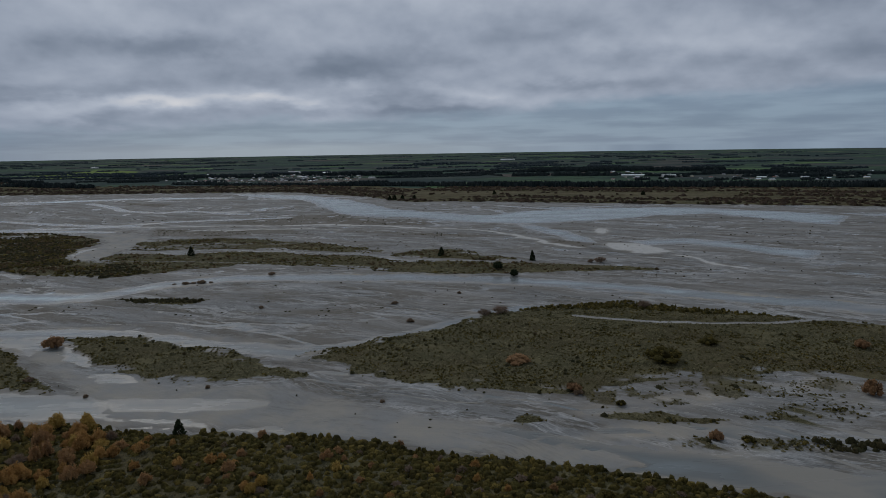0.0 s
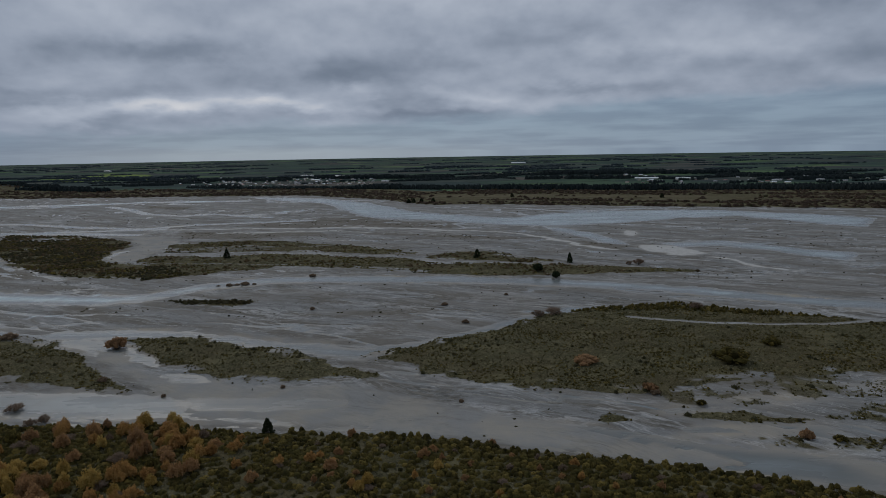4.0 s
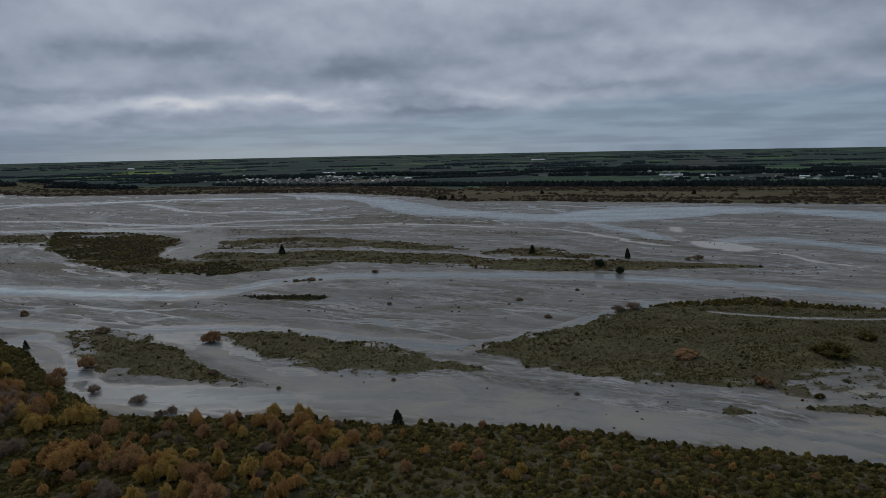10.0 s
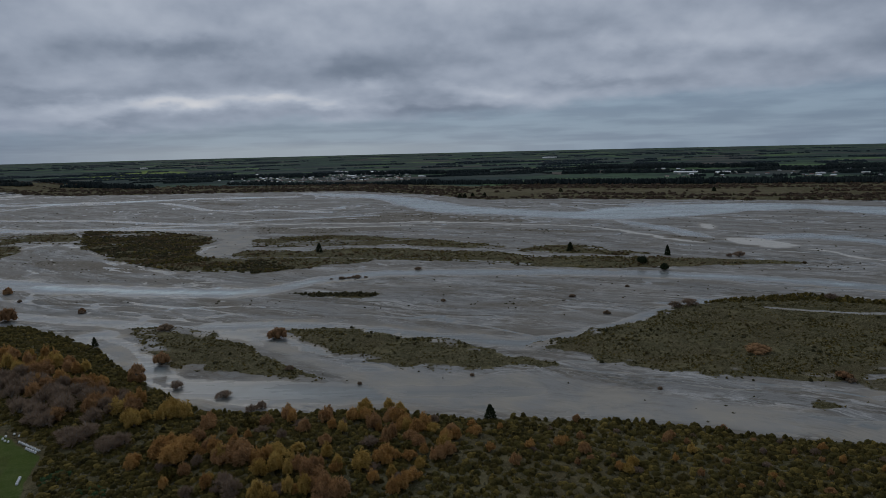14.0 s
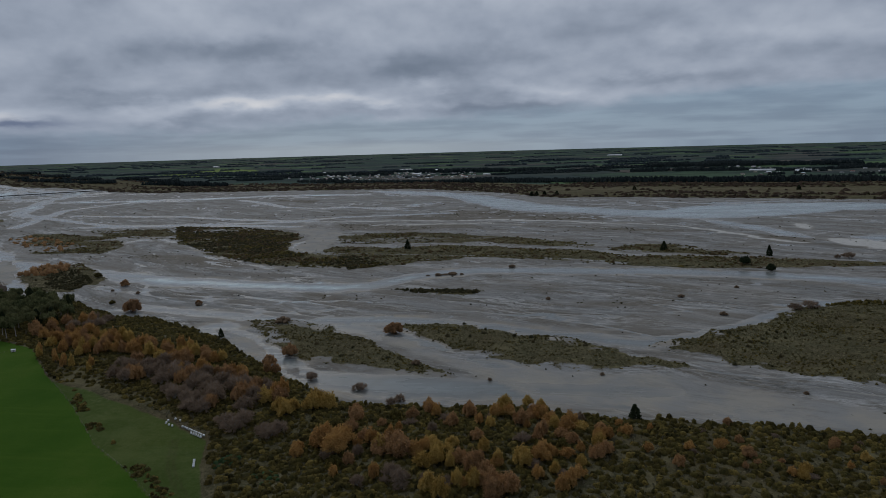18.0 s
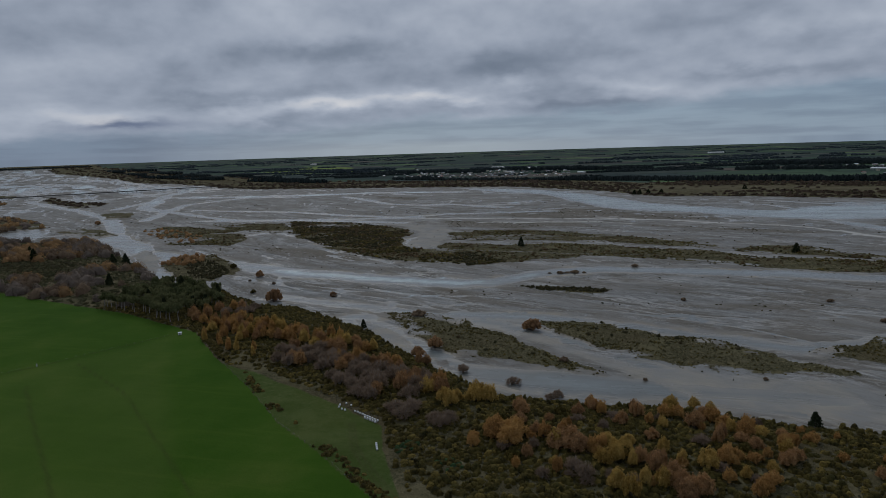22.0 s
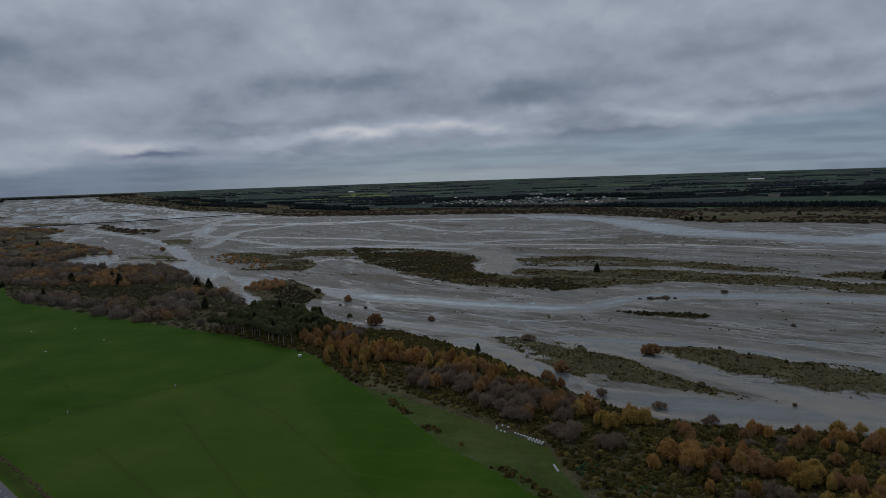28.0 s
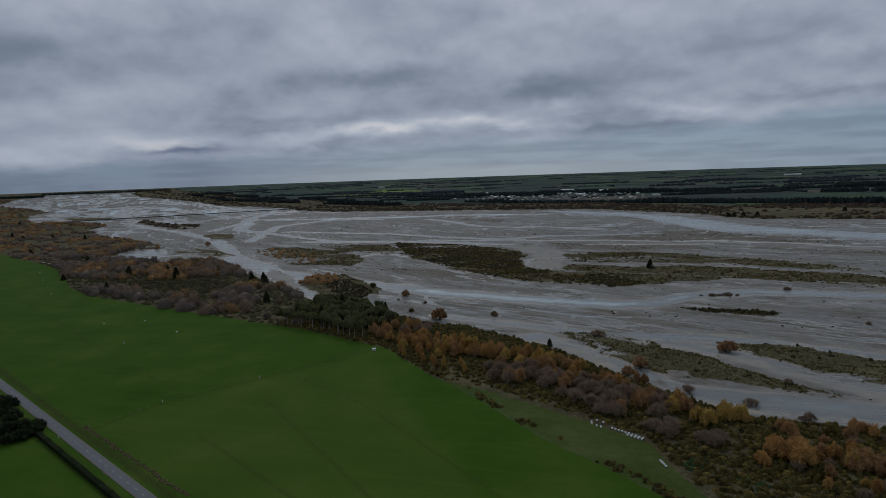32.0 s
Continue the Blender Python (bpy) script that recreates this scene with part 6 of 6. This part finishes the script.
# ---- green bramble patches on the bank ----
M_BRAMBLE = foliage("bramble_leaf", (0.030, 0.060, 0.024), (0.070, 0.125, 0.050), (0.10, 0.16, 0.07), per_thing=0.0)
for cx, cy, n in [(-358, 262, 26), (-330, 248, 16), (-318, 300, 10)]:
    at = np.stack([cx + rng.normal(0, 4.0, n), cy + rng.normal(0, 3.0, n), np.zeros(n)], -1)
    at[:, 2] = height(at[:, 0], at[:, 1])
    domes("bramble_patch", at, rng.uniform(2, 4, n), rng.uniform(0.8, 1.6, n), rng, M_BRAMBLE, "fresh green bramble patch in the dark gorse", sprays=12, spray=0.5)

# ---- the long bridge ----
M_CONCRETE = simple("concrete", (0.20, 0.195, 0.185), (0.34, 0.33, 0.32), 0.6, 0.85, bump=0.02)
M_PIER = simple("darker_concrete", (0.12, 0.115, 0.105), (0.21, 0.20, 0.19), 0.6, 0.9)
M_STEEL = simple("weathered_steel", (0.045, 0.042, 0.040), (0.085, 0.08, 0.075), 0.6, 0.7)
A, B = (-2690, 1815), (-1988, 2540)
span = math.dist(A, B)
bridge = tagged(new("bridge"), "long low girder bridge on many piers across the river", "bridge")
mid_x, mid_y = (A[0] + B[0]) / 2, (A[1] + B[1]) / 2
base_z = 5.5
part("deck", box_mesh("deck", -span / 2, span / 2, -2.6, 2.6, 5.4, 6.0, M_CONCRETE), bridge)
for s in (-2.7, 2.7):
    part("girder", box_mesh("girder", -span / 2, span / 2, s - 0.25, s + 0.25, 3.8, 7.2, M_STEEL), bridge)
pier = None
for i in range(56):
    x = -span / 2 + (i + 0.5) * span / 56
    if pier is None:
        pier = part("pier", box_mesh("pier", -0.6, 0.6, -2.2, 2.2, -9.0, 4.1, M_PIER), bridge)
        pier.location = (x, 0, 0)
    else:
        part("pier", pier.data, bridge).location = (x, 0, 0)
bridge.matrix_basis = pose(mid_x, mid_y, base_z, 0, 0, math.degrees(math.atan2(B[1] - A[1], B[0] - A[0])))

# ---- the road, its hedge and posts ----
M_ASPHALT = simple("asphalt", (0.095, 0.098, 0.108), (0.150, 0.153, 0.165), 0.8, 0.85, bump=0.01)
M_PAINT = simple("road_paint", (0.40, 0.40, 0.39), (0.62, 0.62, 0.60), 1.5, 0.7)
M_VERGE = simple("verge_gravel", (0.10, 0.095, 0.075), (0.19, 0.175, 0.14), 0.9, 0.9)
M_WHITE = simple("white_wrap", (0.52, 0.53, 0.52), (0.70, 0.71, 0.70), 1.0, 0.45, 0.4)
M_TIMBER = simple("grey_timber", (0.14, 0.125, 0.105), (0.26, 0.235, 0.205), 1.5, 0.9)
M_ZINC = simple("galvanised", (0.30, 0.31, 0.32), (0.45, 0.46, 0.47), 1.0, 0.45, 0.5, 0.7)
RA, RB = Vector((-1301.4, 480)), Vector((598.6, -399.7))
rd = (RB - RA).normalized()
rn = Vector((-rd.y, rd.x))
road_z = 4.0


def ribbon(name, left, right, lift_up, start, end, material, step=8.0):
    """A strip along the road between two offsets, a little domed."""
    n = max(1, int((end - start) / step))
    v, f = [], []
    for i in range(n + 1):
        p = RA + rd * (start + (end - start) * i / n)
        z = road_z + 0.25
        for o in (left, right):
            q = p + rn * o
            v.append((q.x, q.y, z + lift_up - abs(o) * 0.015))
    for i in range(n):
        f.append((2 * i, 2 * i + 1, 2 * i + 3, 2 * i + 2))
    return mesh_of(name, v, f, material)


full = (RB - RA).length
me = mesh_of("road", [((RA + rd * s + rn * o).x, (RA + rd * s + rn * o).y, road_z + h) for s in np.linspace(0, full, 240) for o, h in ((-4.2, -0.2), (-3.1, 0.24), (0, 0.32), (3.1, 0.24), (4.2, -0.2))],
             [(i * 5 + j + 5, i * 5 + j + 6, i * 5 + j + 1, i * 5 + j) for i in range(239) for j in range(4)], M_ASPHALT)
road = tagged(new("road", me), "straight two-lane grey sealed country road", "road", kind="structure")
for s in (-1, 1):
    verge = part("verge", ribbon("verge", 3.15 * s - 0.4, 3.15 * s + 0.4, 0.075, 0, full, M_VERGE), road)
dash = None
for i in range(30, 110):
    p = RA + rd * (i * 10.0 + 4)
    if dash is None:
        me = mesh_of("dash", [(-1.5, -0.09, 0), (1.5, -0.09, 0), (1.5, 0.09, 0), (-1.5, 0.09, 0)], [(0, 1, 2, 3)], M_PAINT)
        dash = me
    ob = part("centre_dash", dash, road)
    ob.matrix_basis = pose(p.x, p.y, road_z + 0.335, 0, 0, math.degrees(math.atan2(rd.y, rd.x)))


def hedge(a, b, wide, tall, label):
    """A clipped hedge with a leafy, slightly uneven face."""
    length = math.dist(a, b)
    heap = Heap()
    n = int(length * 16)
    p = np.stack([rng.uniform(0, length, n), rng.uniform(-wide / 2, wide / 2, n), rng.uniform(0.1, tall, n)], -1)
    face = rng.integers(0, 3, n)
    p[:, 1] = np.where(face == 0, wide / 2, np.where(face == 1, -wide / 2, p[:, 1])) + rng.normal(0, 0.12, n)
    p[:, 2] = np.where(face == 2, tall, p[:, 2]) + rng.normal(0, 0.12, n) + 0.25 * np.sin(p[:, 0] / 3.1)
    heap.add(*leaves(rng, p, 0.6, 1.2))
    core = [(x, s * wide * 0.42, z) for x in np.arange(0, length + 0.1, 4.0) for s, z in ((-1, -0.3), (-1, tall * 0.93), (1, tall * 0.93), (1, -0.3))]
    k = len(core) // 4
    heap.add(core, [(i * 4 + j, i * 4 + j + 1, i * 4 + j + 5, i * 4 + j + 4) for i in range(k - 1) for j in range(3)])
    ob = tagged(new("hedge", heap.mesh("hedge", M_PINE)), label, "hedge", "hedges by the road")
    ob.matrix_basis = pose(a[0], a[1], spot(*a), 0, 0, math.degrees(math.atan2(b[1] - a[1], b[0] - a[0])))


hedge((-742, 208), (-560, 125), 2.6, 2.6, "clipped dark green hedge beside the country road")
hedge((-860, 262), (-806, 236), 3.0, 3.5, "thick dark green hedge beside the country road")
hedge((-812, 195), (-750, 196), 2.4, 2.4, "clipped dark green hedge across the paddock corner")
for x, y, w, h in [(-748, 194, 11, 8), (-745, 201, 11, 8), (-745, 209, 10, 7), (-763, 208, 13, 9), (-758, 213, 11, 8), (-764, 203, 12, 9), (-752, 217, 10, 7), (-780, 222, 12, 9), (-791, 225, 13, 10), (-816, 242, 12, 9), (-806, 240, 12, 9)]:
    plant("cypress", x, y, w * 1.25, h)
at = np.array([(x, y, 4.0) for x, y in zip(-724 + np.arange(150) * 0.86 + rng.normal(0, 0.5, 150), 226 - np.arange(150) * 0.385 + rng.normal(0, 0.7, 150))])
at[:, 2] = height(at[:, 0], at[:, 1])
domes("hedge_trimmings", at, rng.uniform(0.6, 1.7, len(at)), rng.uniform(0.25, 0.6, len(at)), rng, M_BROWN, "line of dry brown branches cut beside the road", sprays=8, spray=0.7, category="debris")


def lamp_post(x, y):
    post = tagged(new("street_lamp"), "slim galvanised street lamp with a curved arm", "street lamp")
    h = Heap()
    h.add(*tube([(0, 0, -0.2), (0, 0, 4), (0, 0, 7.0)], [0.13, 0.10, 0.08], 8))
    part("pole", h.mesh("pole", M_ZINC, True), post)
    h = Heap()
    h.add(*tube([(0, 0, 7.0), (-0.25, 0.1, 7.5), (-1.0, 0.4, 7.8), (-1.9, 0.8, 7.8)], [0.08, 0.07, 0.06, 0.05], 8))
    part("arm", h.mesh("arm", M_ZINC, True), post)
    part("lamp_head", box_mesh("lamp_head", -2.5, -1.8, 0.68, 0.95, 7.68, 7.84, M_ZINC), post)
    post.matrix_basis = pose(x, y, spot(x, y))


lamp_post(-656, 176)
for x, y in [(-722, 206), (-781, 236)]:
    sign = tagged(new("road_sign"), "small white board on a post beside the road", "sign", "boards by the road")
    h = Heap()
    h.add(*tube([(0, 0, -0.2), (0, 0, 1.6)], [0.06, 0.06], 8))
    part("post", h.mesh("post", M_TIMBER, True), sign)
    part("board", box_mesh("board", -0.6, 0.6, -0.12, -0.06, 0.9, 2.1, M_WHITE), sign)
    sign.matrix_basis = pose(x, y, spot(x, y), 0, 0, -25)

# ---- in the paddocks ----
BALE = None


def bale(x, y, angle):
    """A round bale wrapped in white film: rounded rims and a dished end."""
    global BALE
    m = pose(x, y, spot(x, y) + 0.60, 90, 0, angle)
    if BALE is not None:
        return copy_thing(BALE, m)
    prof = [(0.0, -0.53), (0.42, -0.55), (0.54, -0.51), (0.59, -0.4), (0.6, -0.15), (0.595, 0.15), (0.59, 0.4), (0.54, 0.51), (0.42, 0.55), (0.0, 0.53)]
    n = 18
    v = [(r * math.cos(k * 2 * math.pi / n), r * math.sin(k * 2 * math.pi / n) * 0.96, z) for r, z in prof for k in range(n)]
    f = [(i * n + k, i * n + (k + 1) % n, (i + 1) * n + (k + 1) % n, (i + 1) * n + k) for i in range(len(prof) - 1) for k in range(n)]
    BALE = tagged(new("silage_bale", mesh_of("silage_bale", v, f, M_WHITE, True)), "round silage bale wrapped in white film on the meadow", "bale", "silage bales")
    BALE.matrix_basis = m
    return BALE


for x, y in [(-413, 303), (-410.5, 308.5), (-406.5, 306.5), (-410, 300.5), (-407.5, 299.5), (-413.5, 306)]:
    bale(x, y, 20)
for i in range(10):
    bale(-401 + 1.95 * i, 299 - 1.16 * i + 0.2 * (i % 2), 20)
for i in range(5):
    bale(-392 + 1.95 * i, 291.3 - 1.1 * i, 20)
for i in range(4):
    bale(-374.5 + 0.85 * i, 261.5 - 1.9 * i, 110)
for i in range(30):
    bale(-1548 + 1.66 * i, 881 - 0.63 * i, 70)
for i in range(9):
    bale(-1638 + 1.8 * i, 941 + 1.1 * i + 1.5 * (i % 2), 40)

hut = tagged(new("pump_shed"), "small pale pump shed at the paddock's corner", "shed")
part("wall", box_mesh("wall", -1.4, 1.4, -1.1, 1.1, 0, 1.9, M_WALLS[0]), hut)
part("roof", roof_mesh(2.8, 2.2, 1.9, 0.45, 0.2, M_ROOFS[0]), hut)
part("door", box_mesh("door", -0.4, 0.4, -1.13, -1.0, 0, 1.7, M_ROOFS[1]), hut)
hut.matrix_basis = pose(-611, 425, spot(-611, 425), 0, 0, 30)
for x, y in [(-864, 400), (-842, 447), (-918, 485), (-956, 465), (-1194, 601), (-1330, 700), (-1420, 770)]:
    h = Heap()
    prof = [(0.85, -0.1), (0.9, 0.55), (0.8, 0.6), (0.74, 0.55), (0.72, 0.2), (0.0, 0.2)]
    h.add([(r * 1.1 * math.cos(k * math.pi / 8), r * 0.6 * math.sin(k * math.pi / 8), z * 0.8) for r, z in prof for k in range(16)], [(i * 16 + k, i * 16 + (k + 1) % 16, (i + 1) * 16 + (k + 1) % 16, (i + 1) * 16 + k) for i in range(5) for k in range(16)])
    ob = tagged(new("water_trough", h.mesh("water_trough", M_WHITE, True)), "pale oval stock water trough on green pasture", "trough", "stock troughs")
    ob.matrix_basis = pose(x, y, spot(x, y), 0, 0, x % 90)
for x, y in [(-704, 273), (-667, 335)]:
    ob = tagged(new("marker_post"), "white marker post on the paddock's fence line", "post", "white markers")
    h = Heap()
    h.add(*tube([(0, 0, -0.2), (0, 0, 2.0)], [0.28, 0.26], 10))
    part("post", h.mesh("post", M_WHITE, True), ob)
    part("cap", box_mesh("cap", -0.32, 0.32, -0.32, 0.32, 2.0, 2.1, M_ZINC), ob)
    ob.matrix_basis = pose(x, y, spot(x, y))


def fence(line, label):
    """Timber posts and a top wire along a line."""
    f = tagged(new("fence"), label, "fence", "farm fences")
    post = None
    for (ax, ay), (bx, by) in zip(line, line[1:]):
        n = int(math.dist((ax, ay), (bx, by)) / 6)
        for i in range(n):
            x, y = ax + (bx - ax) * i / n, ay + (by - ay) * i / n
            if post is None:
                h = Heap()
                h.add(*tube([(0, 0, -0.3), (0, 0, 1.2)], [0.09, 0.08], 6))
                post = h.mesh("post", M_TIMBER, True)
            part("post", post, f).location = (x, y, spot(x, y))
        for zz in (1.1,):
            h = Heap()
            pts = [(ax + (bx - ax) * k / 6, ay + (by - ay) * k / 6) for k in range(7)]
            h.add(*tube([(x, y, spot(x, y) + zz) for x, y in pts], [0.005] * 7, 4))
            part("wire", h.mesh("wire", M_ZINC), f)


fence([(-716, 224), (-704, 276), (-667, 337), (-614, 428)], "post and wire fence across green pasture")
fence([(-601, 434), (-548, 380), (-485, 323), (-438, 276), (-403, 250), (-374, 225)], "post and wire fence along the paddock's edge")
fence([(-892, 532), (-711, 482), (-620, 442)], "post and wire fence below the gum trees")
